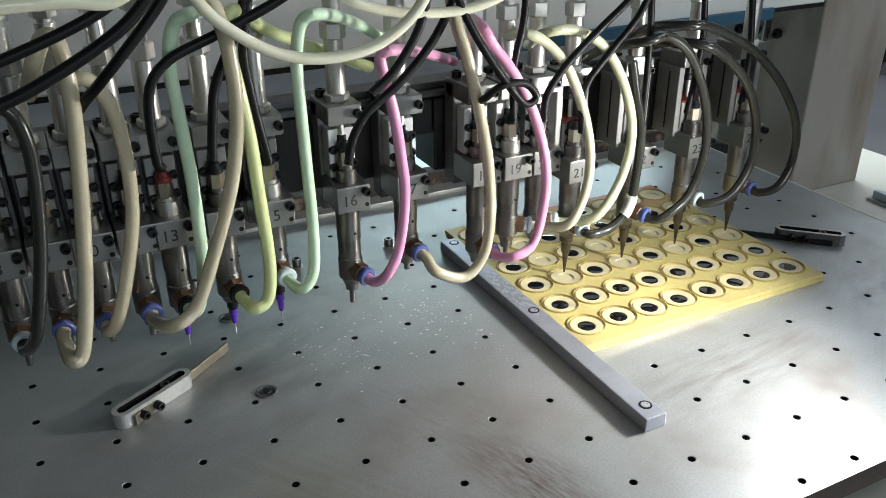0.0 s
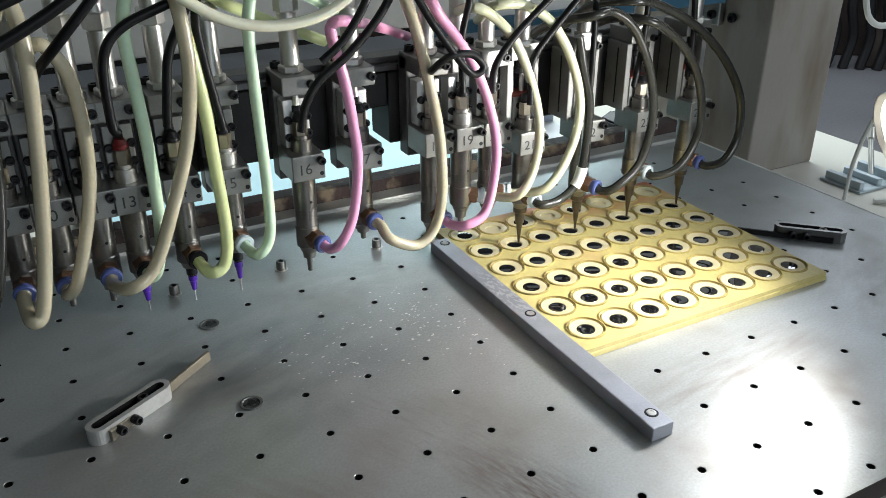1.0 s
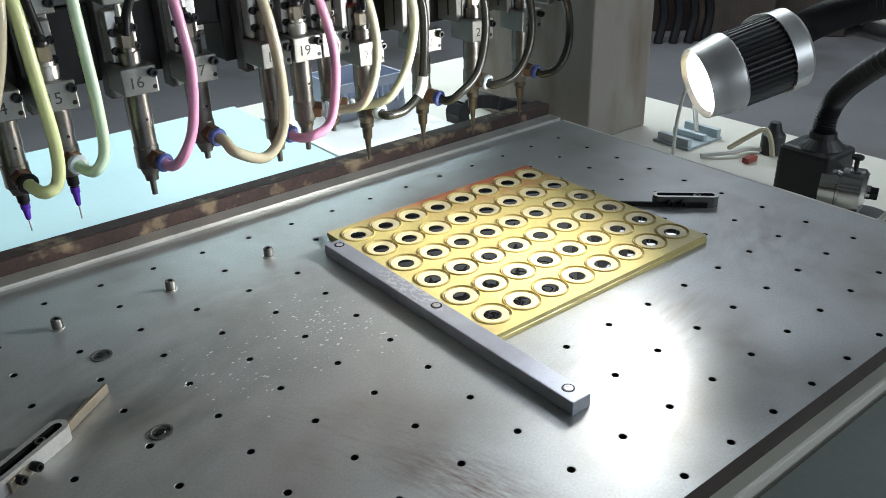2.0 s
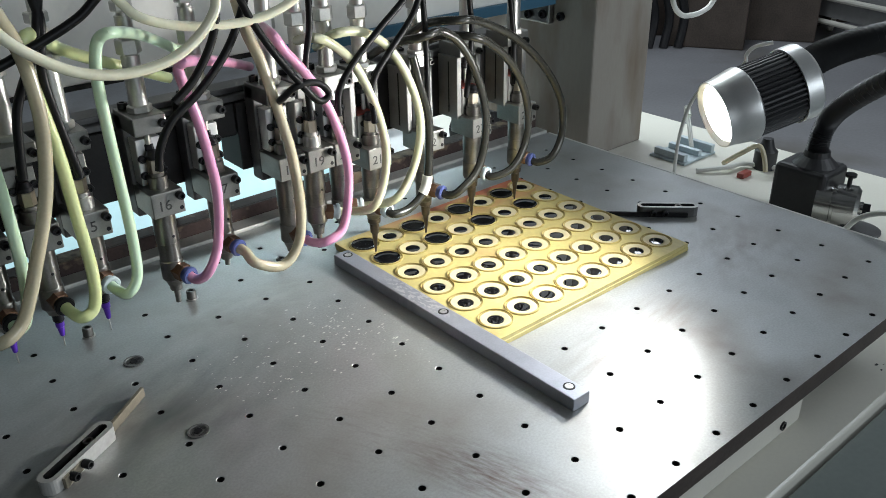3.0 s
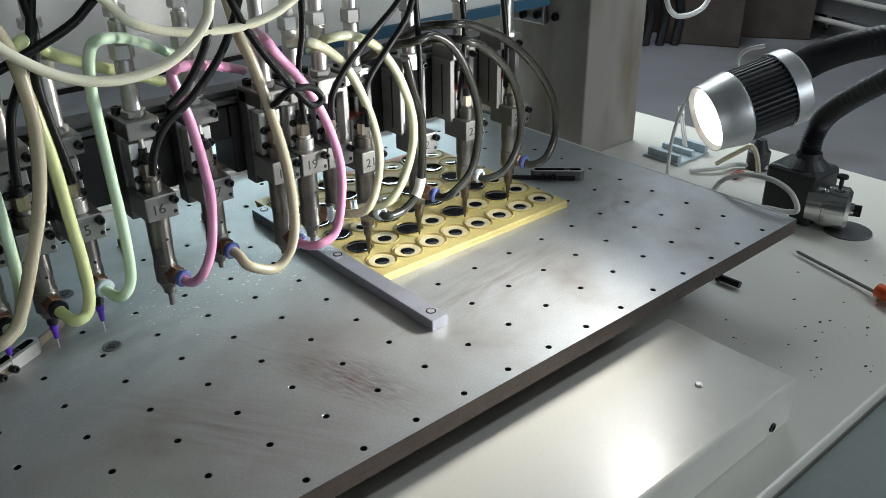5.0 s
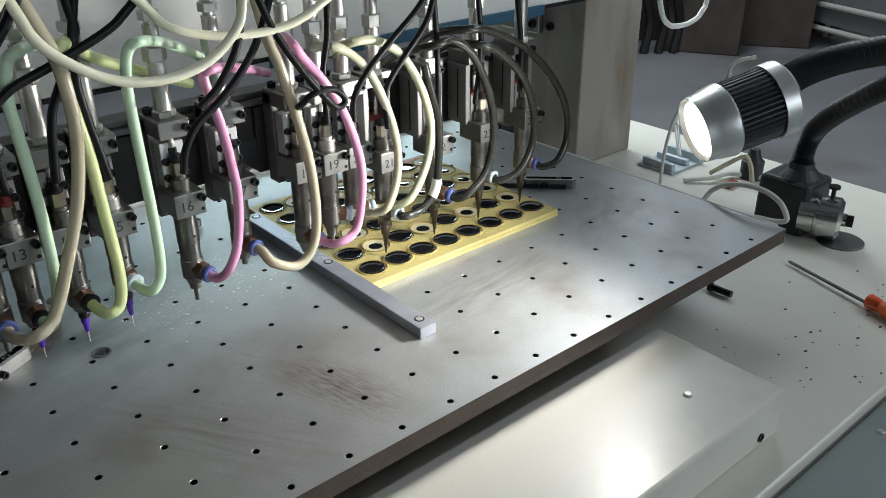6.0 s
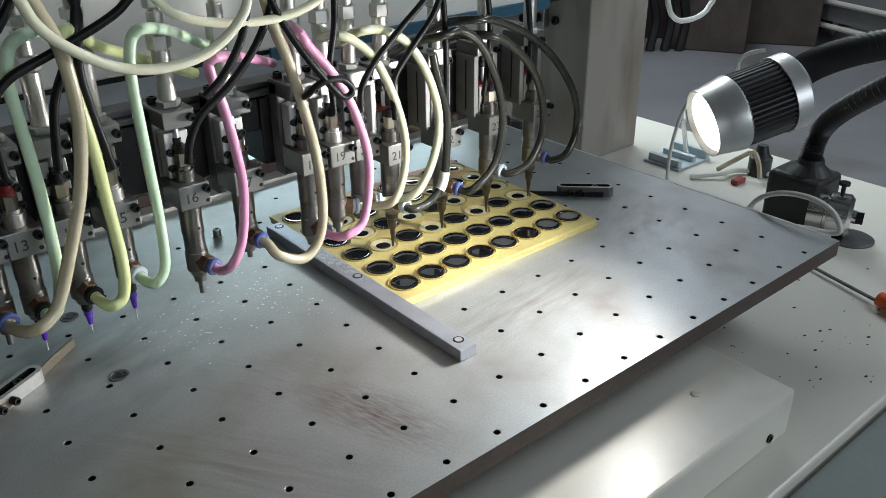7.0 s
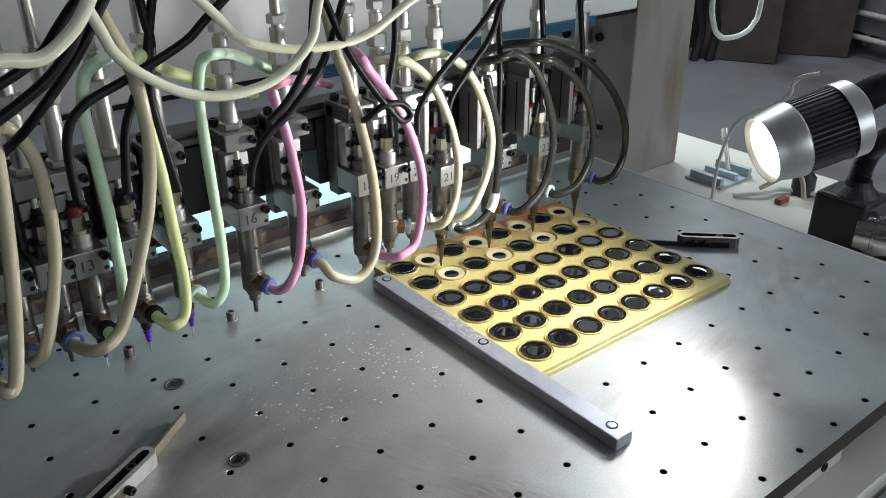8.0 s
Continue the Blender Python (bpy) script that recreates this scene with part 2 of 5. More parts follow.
CRUMB = mat("white_dried_drips", (0.75, 0.76, 0.72), 0.5, 0, 80, 0.1)
GLOW = bpy.data.materials.new("lamp_led_glow")
GLOW.use_nodes = True
GLOW.node_tree.nodes["Principled BSDF"].inputs["Emission Color"].default_value = (1.0, 0.97, 0.86, 1)
GLOW.node_tree.nodes["Principled BSDF"].inputs["Emission Strength"].default_value = 9.0


def patch(m, centre, radius, colour, turn, scale, low=0.45, high=0.6, strength=0.8):
    """A smeared stain, or a painted tone of light or shade, of its own shape on a material, in the thing's space."""
    nt = m.node_tree
    b = nt.nodes["Principled BSDF"]
    link = nt.links.new
    old = b.inputs["Base Color"].links[0].from_socket
    tc = nt.nodes.new("ShaderNodeTexCoord")
    mp = nt.nodes.new("ShaderNodeMapping")
    mp.vector_type = "TEXTURE"
    mp.inputs["Location"].default_value = (*centre, 0)
    mp.inputs["Rotation"].default_value = (0, 0, radians(turn))
    mp.inputs["Scale"].default_value = (*radius, 1)
    link(tc.outputs["Object"], mp.inputs["Vector"])
    ball = nt.nodes.new("ShaderNodeTexGradient")
    ball.gradient_type = "SPHERICAL"
    link(mp.outputs["Vector"], ball.inputs["Vector"])
    streak = nt.nodes.new("ShaderNodeTexNoise")
    streak.inputs["Scale"].default_value, streak.inputs["Detail"].default_value = 1.0, 8.0
    st = nt.nodes.new("ShaderNodeMapping")
    st.inputs["Scale"].default_value = scale
    link(mp.outputs["Vector"], st.inputs["Vector"])
    link(st.outputs["Vector"], streak.inputs["Vector"])
    ramp = nt.nodes.new("ShaderNodeMapRange")
    ramp.inputs["From Min"].default_value, ramp.inputs["From Max"].default_value = low, high
    link(streak.outputs["Fac"], ramp.inputs["Value"])
    mul = nt.nodes.new("ShaderNodeMath")
    mul.operation = "MULTIPLY"
    link(ball.outputs["Fac"], mul.inputs[0])
    link(ramp.outputs["Result"], mul.inputs[1])
    amp = nt.nodes.new("ShaderNodeMath")
    amp.operation, amp.use_clamp = "MULTIPLY", True
    amp.inputs[1].default_value = 2.2 * strength
    link(mul.outputs[0], amp.inputs[0])
    mix = nt.nodes.new("ShaderNodeMix")
    mix.data_type = "RGBA"
    link(amp.outputs[0], mix.inputs[0])
    link(old, mix.inputs[6])
    mix.inputs[7].default_value = (*colour, 1)
    link(mix.outputs[2], b.inputs["Base Color"])


patch(STEEL_TABLE, (-0.107, -0.022), (0.085, 0.036), (0.16, 0.11, 0.095), -72, (5, 12, 1), 0.25, 0.75, 0.55)
patch(STEEL_TABLE, (0.10, 0.02), (0.16, 0.05), (0.24, 0.20, 0.16), 8, (3, 6, 1), 0.35, 0.75, 0.42)
patch(STEEL_TABLE, (-0.14, 0.07), (0.09, 0.06), (0.24, 0.20, 0.18), -60, (4, 12, 1), 0.5, 0.7, 0.18)
patch(STEEL_TABLE, (-0.09, 0.30), (0.12, 0.06), (0.50, 0.52, 0.50), 0, (5, 5, 1), 0.45, 0.6, 0.25)
# greenish dark streaks on the left: the valves' dark reflection as colour
patch(STEEL_TABLE, (-0.26, 0.20), (0.16, 0.14), (0.15, 0.17, 0.17), 25, (2, 5, 1), 0.35, 0.75, 0.5)
patch(STEEL_TABLE, (-0.22, 0.0), (0.15, 0.05), (0.27, 0.235, 0.20), -55, (2, 7, 1), 0.35, 0.75, 0.4)
patch(STEEL_TABLE, (0.33, 0.06), (0.12, 0.10), (0.27, 0.25, 0.24), 30, (3, 6, 1), 0.4, 0.7, 0.4)
patch(MOULD, (0.20, 0.365), (0.20, 0.085), (0.42, 0.13, 0.06), -6, (4, 4, 1), 0.2, 0.5, 0.9)
patch(STEEL_BAR, (0.0, 0.19), (0.012, 0.06), (0.62, 0.63, 0.66), 0, (3, 9, 1), 0.5, 0.54, 1.0)


# ---- building helpers ----
def part(name, bm, material, parent=None, label="", smooth=False, at=None):
    me = bpy.data.meshes.new(name)
    bmesh.ops.recalc_face_normals(bm, faces=bm.faces[:])
    if smooth:
        for face in bm.faces:
            face.smooth = True
        for edge in bm.edges:
            if len(edge.link_faces) == 2 and edge.calc_face_angle(0) > 0.6:
                edge.smooth = False
    bm.to_mesh(me)
    bm.free()
    me.materials.append(material)
    ob = new(name, me)
    if parent:
        ob.parent = parent
    if at is not None:
        ob.location = at
    return tagged(ob, label)


def empty(name, label, category, group="", at=(0, 0, 0)):
    ob = new(name)
    ob.location = at
    ob.empty_display_size = 0.01
    return tagged(ob, label, category, group)


def box(bm, x0, x1, y0, y1, z0, z1, bevel=0.0, segments=2):
    made = bmesh.ops.create_cube(bm, size=1.0)["verts"]
    bmesh.ops.scale(bm, vec=(x1 - x0, y1 - y0, z1 - z0), verts=made)
    bmesh.ops.translate(bm, vec=((x0 + x1) / 2, (y0 + y1) / 2, (z0 + z1) / 2), verts=made)
    if bevel:
        edges = list({e for v in made for e in v.link_edges})
        bmesh.ops.bevel(bm, geom=edges, offset=bevel, segments=segments, affect="EDGES", profile=0.5)
    return made


def lathe(bm, p0, axis, profile, seg=20, caps=True):
    """Turns (distance along the axis, radius) pairs round the axis from p0."""
    axis = Vector(axis).normalized()
    side = axis.orthogonal().normalized()
    up = axis.cross(side)
    rings = []
    for d, r in profile:
        c = Vector(p0) + axis * d
        rings.append([bm.verts.new(c + (side * math.cos(a) + up * math.sin(a)) * max(r, 1e-5)) for a in (2 * math.pi * k / seg for k in range(seg))])
    for a, b in zip(rings, rings[1:]):
        for k in range(seg):
            bm.faces.new((a[k], a[(k + 1) % seg], b[(k + 1) % seg], b[k]))
    if caps:
        bm.faces.new(rings[0][::-1])
        bm.faces.new(rings[-1])


def rod(bm, p0, p1, r, seg=14):
    d = Vector(p1) - Vector(p0)
    lathe(bm, p0, d, [(0, r), (d.length, r)], seg)


def smooth_path(points, step=6):
    pts = [Vector(p) for p in points]
    pts = [pts[0] * 2 - pts[1]] + pts + [pts[-1] * 2 - pts[-2]]
    out = []
    for a, b, c, d in zip(pts, pts[1:], pts[2:], pts[3:]):
        for k in range(step):
            t = k / step
            out.append(0.5 * (2 * b + (c - a) * t + (2 * a - 5 * b + 4 * c - d) * t * t + (3 * b - a - 3 * c + d) * t ** 3))
    return out + [pts[-2]]


def sweep(bm, points, r, seg=12, step=6, ribs=0.0):
    path = smooth_path(points, step)
    rings, side = [], None
    for n, p in enumerate(path):
        tan = (path[min(n + 1, len(path) - 1)] - path[max(n - 1, 0)]).normalized()
        side = tan.orthogonal().normalized() if side is None else (side - tan * side.dot(tan)).normalized()
        up = tan.cross(side)
        rad = r * (1 + ribs * (n % 2))
        rings.append([bm.verts.new(p + (side * math.cos(a) + up * math.sin(a)) * rad) for a in (2 * math.pi * k / seg for k in range(seg))])
    for a, b in zip(rings, rings[1:]):
        for k in range(seg):
            bm.faces.new((a[k], a[(k + 1) % seg], b[(k + 1) % seg], b[k]))
    bm.faces.new(rings[0][::-1])
    bm.faces.new(rings[-1])


def socket_screw(bm, p, axis, r, h):
    """A cap screw with its hexagonal socket."""
    lathe(bm, p, axis, [(0, r), (h * 0.85, r), (h, r * 0.9), (h, r * 0.55), (h * 0.4, r * 0.5), (h * 0.4, 0)], 14)


def pierced_sheet(bm, xs, ys, cell_x, cell_y, r, z, depth, seg=12, chamfer=0.14, dark=0):
    """A sheet top of cells, each with a round blind hole at its grid point. cell_x, cell_y: the cells' borders. dark:
    the material slot of the holes' insides.
    """
    cache = {}

    def vert(x, y, zz=z):
        key = (round(x, 5), round(y, 5), round(zz, 5))
        if key not in cache:
            cache[key] = bm.verts.new((x, y, zz))
        return cache[key]

    q = seg // 4
    for i, cx in enumerate(xs):
        for j, cy in enumerate(ys):
            x0, x1, y0, y1 = cell_x[i], cell_x[i + 1], cell_y[j], cell_y[j + 1]
            outer = [(x0 + (x1 - x0) * k / q, y0) for k in range(q)] + [(x1, y0 + (y1 - y0) * k / q) for k in range(q)]
            outer += [(x1 - (x1 - x0) * k / q, y1) for k in range(q)] + [(x0, y1 - (y1 - y0) * k / q) for k in range(q)]
            angle = [math.radians(225) + 2 * math.pi * k / seg for k in range(seg)]
            lip = r * (1 + chamfer)
            edge = [bm.verts.new((cx + lip * math.cos(a), cy + lip * math.sin(a), z)) for a in angle]
            rim = [bm.verts.new((cx + r * math.cos(a), cy + r * math.sin(a), z - r * chamfer)) for a in angle]
            low = [bm.verts.new((cx + r * math.cos(a), cy + r * math.sin(a), z - depth)) for a in angle]
            ring = [vert(*p) for p in outer]
            for k in range(seg):
                n = (k + 1) % seg
                bm.faces.new((ring[k], ring[n], edge[n], edge[k]))
                bm.faces.new((edge[k], edge[n], rim[n], rim[k]))
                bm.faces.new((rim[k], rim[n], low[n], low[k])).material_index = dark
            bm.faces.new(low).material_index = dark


TABLE_THINGS, HEAD_THINGS, LIQUIDS = [], [], []


def on_table(ob):
    TABLE_THINGS.append(ob)
    return ob


def on_head(ob):
    HEAD_THINGS.append(ob)
    return ob


def structure(name, bm, material, label, category, smooth=False):
    return tagged(part(name, bm, material, None, "", smooth), label, category, kind="structure")


def writing(text, size, material, parent, m, name="engraved_number"):
    """Raised lettering as a mesh, in the built-in font."""
    data = bpy.data.curves.new("lettering", "FONT")
    data.body, data.size, data.extrude, data.align_x, data.align_y = text, size, 0.0002, "CENTER", "CENTER"
    tmp = new("lettering", data)
    me = bpy.data.meshes.new_from_object(tmp.evaluated_get(bpy.context.evaluated_depsgraph_get()))
    bpy.data.objects.remove(tmp)
    me.materials.clear()
    me.materials.append(material)
    ob = new(name, me)
    ob.parent = parent
    ob.matrix_local = m
    return ob


# ---- the hall ----
bm = bmesh.new()
box(bm, -40, 60, -40, 60, -1.0, -0.95)
structure("floor", bm, CONCRETE, "grey dusty concrete factory floor", "floor")
for name, dims in (("wall_north", (-8, -0.8, 7.5, 7.7, -0.95, 3.2)), ("wall_north_east", (2.4, 9, 7.5, 7.7, -0.95, 3.2)), ("wall_north_sill", (-0.8, 2.4, 7.5, 7.7, -0.95, 2.1)), ("wall_north_lintel", (-0.8, 2.4, 7.5, 7.7, 3.0, 3.2)), ("wall_east", (8.8, 9, -5, 7.5, -0.95, 3.2)), ("wall_south", (-8, -0.9, -5.2, -5, -0.95, 3.2)), ("wall_south_east", (2.1, 9, -5.2, -5, -0.95, 3.2)), ("wall_south_sill", (-0.9, 2.1, -5.2, -5, -0.95, 0.0)), ("wall_south_lintel", (-0.9, 2.1, -5.2, -5, 1.8, 3.2)), ("wall_west", (-8.2, -8, -5.2, 7.7, -0.95, 3.2))):
    bm = bmesh.new()
    box(bm, *dims)
    structure(name, bm, WALL_PAINT, "plain grey painted factory wall in shade", "wall")
bm = bmesh.new()
box(bm, -8.2, 9, -5.2, 7.7, 3.2, 3.3)
structure("ceiling", bm, WALL_PAINT, "plain grey factory ceiling", "ceiling")

# assumed south window, unseen, added round its fill lamp
bm = bmesh.new()
for x in (-0.9, 0.57, 2.04):
    box(bm, x, x + 0.06, -5.14, -5.06, 0.0, 1.8, 0.004)
for z in (0.0, 0.88, 1.74):
    box(bm, -0.9, 2.1, -5.135, -5.065, z, z + 0.06, 0.004)
structure("window_1", bm, BEAM_PAINT, "white painted window frame added in the hall wall, out of view", "window")

# assumed north window, unseen, added round its fill lamp
bm = bmesh.new()
for x in (-0.8, 0.77, 2.34):
    box(bm, x, x + 0.06, 7.56, 7.64, 2.1, 3.0, 0.004)
for z in (2.1, 2.52, 2.94):
    box(bm, -0.8, 2.4, 7.565, 7.635, z, z + 0.06, 0.004)
structure("window_2", bm, BEAM_PAINT, "white painted window frame added in the hall wall, out of view", "window")

# ---- the machine's body ----
BASE_Z = -0.10
cabinet = empty("machine_cabinet", "cream painted steel cabinet under the moving table", "machine cabinet", at=(0, 0, -0.95))


def cab(name, material, dims, bevel, label=""):
    bm = bmesh.new()
    box(bm, *dims, bevel)
    ob = part(name, bm, material, cabinet, label)
    ob.location = (0, 0, 0.95)
    return ob


cab("top_panel", CREAM_PAINT, (-1.0, 0.90, -0.163, 1.05, BASE_Z - 0.04, BASE_Z), 0.003)
cab("cabinet_body", CREAM_PAINT, (-0.98, 0.88, -0.16, 1.03, -0.95, BASE_Z - 0.04), 0.004)
cab("front_ledge", LEDGE_PAINT, (-1.0, 0.90, -0.60, -0.166, BASE_Z - 0.05, BASE_Z - 0.012), 0.003, "grey-green front ledge")
for x, y in ((0.33, -0.187), (0.12, -0.187), (0.54, -0.187)):
    bm = bmesh.new()
    lathe(bm, (x, y, BASE_Z - 0.013), (0, 0, 1), [(0, 0.004), (0.002, 0.004), (0.003, 0.0025), (0.003, 0)], 14)
    ob = part("screw", bm, CHROME, cabinet, "bright screw head")
    ob.location = (0, 0, 0.95)

cover = empty("motor_cover", "cream painted sheet-steel cover box under the table", "cover box", at=(0, 0, BASE_Z))
bm = bmesh.new()
box(bm, -0.75, 0.240, -0.127, 0.018, 0, 0.05, 0.004, 3)
part("cover_shell", bm, CREAM_PAINT, cover)
bm = bmesh.new()
lathe(bm, (0.163, -0.072, 0.0498), (0, 0, 1), [(0, 0.004), (0.0015, 0.004), (0.0022, 0.003), (0.0022, 0)], 14)
part("screw", bm, CHROME, cover, "small bright screw")
bm = bmesh.new()
lathe(bm, (0.205, -0.1268, 0.012), (0, -1, 0), [(0, 0.0045), (0.002, 0.0045), (0.002, 0.003), (-0.002, 0.003), (-0.002, 0)], 14)
part("screw", bm, BLACK_OXIDE_AND_SHADE, cover, "dark screw")

gantry = empty("machine_gantry", "painted steel gantry over the moving table", "machine frame", at=(0, 0, BASE_Z))


def gan(name, material, dims, bevel, label=""):
    bm = bmesh.new()
    box(bm, *dims, bevel)
    ob = part(name, bm, material, gantry, label)
    ob.location = (0, 0, -BASE_Z)
    return ob


gan("post", POST_PAINT, (0.618, 0.762, 0.46, 0.75, BASE_Z, 0.60), 0.003, "grey-beige painted post")
gan("post", POST_PAINT, (-1.0, -0.85, 0.46, 0.75, BASE_Z, 0.60), 0.003, "grey-beige painted post")
gan("beam", BEAM_PAINT, (-0.85, 0.618, 0.462, 0.72, 0.181, 0.60), 0.003, "white painted cross beam")
gan("blue_trim", BLUE_PAINT, (0.06, 0.52, 0.456, 0.4615, 0.169, 0.1835), 0.001, "blue painted trim strip")
gan("bracket", BLOCK_STEEL, (0.606, 0.6178, 0.548, 0.640, 0.113, 0.176), 0.002, "grey bracket plate on the post")
for x, y, z in ((0.606, 0.592, 0.124), (0.606, 0.560, 0.1285), (0.618, 0.531, 0.127)):
    bm = bmesh.new()
    socket_screw(bm, (x, y, z), (-1, 0, 0), 0.007, 0.006)
    ob = part("frame_screw", bm, BLACK_OXIDE_AND_SHADE, gantry, "black cap screw", True)
    ob.location = (0, 0, -BASE_Z)
# added dark sheet below the white beam, standing in for shade
gan("beam_underside", DARK_ANOD_AND_SHADE, (-0.85, 0.6178, 0.463, 0.719, 0.176, 0.1808), 0.0, "thin dark sheet in place of the shade under the beam")

# added white board in place of the sheet's overlit right part
board = empty("glare_board", "glossy white board added for the sheet's bleached, brightly lit end", "board", at=(0, 0, -0.06))
bm = bmesh.new()
box(bm, 0.222, 0.44, 0.535, 0.83, 0, 0.006, 0.002)
part("board_panel", bm, GLARE_WHITE, board)
bm = bmesh.new()
box(bm, 0.222, 0.44, 0.535, 0.83, BASE_Z + 0.06, 0, 0.0)
part("board_support", bm, CREAM_PAINT, board)

sheet = empty("plastic_sheet", "pale cyan plastic cover sheet behind the table", "cover sheet", at=(0, 0, -0.06))
bm = bmesh.new()
box(bm, -0.30, 0.219, 0.54, 0.92, 0, 0.006, 0.002)
part("sheet_panel", bm, CYAN_SHEET, sheet)
bm = bmesh.new()
box(bm, -0.30, 0.219, 0.54, 0.92, BASE_Z + 0.06, 0, 0.0)
part("sheet_support", bm, CREAM_PAINT, sheet)

# ---- the moving table ----
table = on_table(empty("work_table", "grey ground-steel work table drilled with rows of holes", "work table"))
cols, rows_y = list(range(-13, 9)), list(range(-2, 9))
xs, ys = [i * 0.05 for i in cols], [j * 0.05 for j in rows_y]
cx = [-0.70] + [x + 0.025 for x in xs[:-1]] + [0.455]
cy = [-0.1115] + [y + 0.025 for y in ys[:-1]] + [0.449]
bm = bmesh.new()
# hole walls and floors coloured dark, shade put into their material
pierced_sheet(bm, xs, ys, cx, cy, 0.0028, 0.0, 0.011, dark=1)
part("table_top", bm, STEEL_TABLE, table).data.materials.append(DARK_ANOD_AND_SHADE)
bm = bmesh.new()
box(bm, -0.70, 0.455, -0.1115, 0.449, -0.018, -0.0117)
part("table_slab", bm, STEEL_EDGE, table)
for x0, x1, y0, y1 in ((-0.70, 0.455, -0.1115, -0.1105), (-0.70, 0.455, 0.448, 0.449), (-0.70, -0.699, -0.1104, 0.4479), (0.454, 0.455, -0.1104, 0.4479)):
    bm = bmesh.new()
    box(bm, x0, x1, y0, y1, -0.0116, -0.0003)
    part("table_edge", bm, STEEL_EDGE, table)
bm = bmesh.new()
box(bm, -0.70, 0.455, 0.4495, 0.472, -0.018, 0.004, 0.001)
part("back_strip", bm, ALU, table, "dull aluminium strip along the back edge")
bm = bmesh.new()
box(bm, -0.70, 0.455, 0.4725, 0.476, -0.03, 0.018, 0.0008)
box(bm, -0.70, 0.455, 0.476, 0.497, 0.0145, 0.018, 0.0008)
part("angle_iron", bm, RUST, table, "rusty angle iron behind the table")
for (x, y) in ((-0.2385, 0.1585), (-0.2385, 0.2816)):
    bm = bmesh.new()
    lathe(bm, (x, y, 0.0003), (0, 0, 1), [(0, 0.0086), (0.0007, 0.0084), (0.0007, 0.0068), (0.0002, 0.0064)], 18)
    seat = part("countersunk_screw", bm, SLIDE_GREY, table, "worn countersunk screw", True)
    bm = bmesh.new()
    lathe(bm, (x, y, 0.0004), (0, 0, 1), [(0, 0.0064), (0.0001, 0.0064), (0.0001, 0.0034), (0.0006, 0.003), (0.0006, 0)], 14)
    part("screw_head", bm, BLACK_OXIDE_AND_SHADE, seat, "dirt-filled screw head")

bm = bmesh.new()
box(bm, 0.4553, 0.4590, -0.10, 0.448, -0.008, 0.0005, 0.001)
part("edge_strip", bm, WHITE_PLASTIC, table, "cream strip along the table's side edge")

bar = on_table(empty("stop_bar", "square grey steel stop bar bolted to the table", "stop bar"))
bm = bmesh.new()
box(bm, -0.0105, 0.0078, -0.0135, 0.3145, 0.0, 0.0113, 0.0008)
part("bar_body", bm, STEEL_BAR, bar)
for y in (0.001, 0.1525, 0.304):
    # flat black ring on the bar: the recess's shade drawn as colour
    bm = bmesh.new()
    lathe(bm, (0, y, 0.0113), (0, 0, 1), [(0, 0.0050), (0.0003, 0.0049), (0.0003, 0.0036), (0.0001, 0.0036)], 20, False)
    part("counterbore", bm, BLACK_OXIDE_AND_SHADE, bar, "flat black ring in place of the shade in a bolt recess", True)
    bm = bmesh.new()
    socket_screw(bm, (0, y, 0.0113), (0, 0, 1), 0.0034, 0.0006)
    part("cap_screw", bm, BRUSHED, bar, "socket cap screw", True)

# ---- the casting tray ----
tray = on_table(empty("casting_tray", "yellow rubber mould tray with round wells of black resin", "mould tray"))
PITCH_X, PITCH_Y, WX, WY, TRAY_Z = 0.03375, 0.0403, 0.0295, 0.115, 0.0085
wx, wy = [WX + i * PITCH_X for i in range(8)], [WY + j * PITCH_Y for j in range(6)]
bx = [0.0083] + [x + PITCH_X / 2 for x in wx[:-1]] + [0.2845]
by = [0.0885] + [y + PITCH_Y / 2 for y in wy[:-1]] + [0.341]
bm = bmesh.new()
pierced_sheet(bm, wx, wy, bx, by, 0.0152, TRAY_Z, 0.0022, 32, 0.02)
for x in (bx[0], bx[-1]):
    quad = [bm.verts.new(p) for p in ((x, by[0], TRAY_Z), (x, by[-1], TRAY_Z), (x, by[-1], 0.0047), (x, by[0], 0.0047))]
    bm.faces.new(quad)
for y in (by[0], by[-1]):
    quad = [bm.verts.new(p) for p in ((bx[0], y, TRAY_Z), (bx[-1], y, TRAY_Z), (bx[-1], y, 0.0047), (bx[0], y, 0.0047))]
    bm.faces.new(quad)
part("tray_top", bm, MOULD, tray)
bm = bmesh.new()
box(bm, bx[0] + 0.001, bx[-1] + 0.0008, by[0] - 0.0008, by[-1], 0.0, 0.0045, 0.0006)
part("tray_base", bm, MOULD, tray)


def disc_mesh(name, profile, material, seg=32, caps=True):
    bm = bmesh.new()
    lathe(bm, (0, 0, 0), (0, 0, 1), profile, seg, caps)
    bmesh.ops.recalc_face_normals(bm, faces=bm.faces[:])
    for face in bm.faces:
        face.smooth = True
    for edge in bm.edges:
        if len(edge.link_faces) == 2 and edge.calc_face_angle(0) > 0.6:
            edge.smooth = False
    me = bpy.data.meshes.new(name)
    bm.to_mesh(me)
    bm.free()
    me.materials.append(material)
    return me


rim_me = disc_mesh("well_rim", [(0, 0.0168), (0.0012, 0.0166), (0.0013, 0.0163), (0.0012, 0.0159), (-0.0008, 0.0156), (-0.0010, 0.0150), (0.0004, 0.0148), (0.0006, 0.0144), (-0.002, 0.0142)], MOULD_RIM, 32, False)
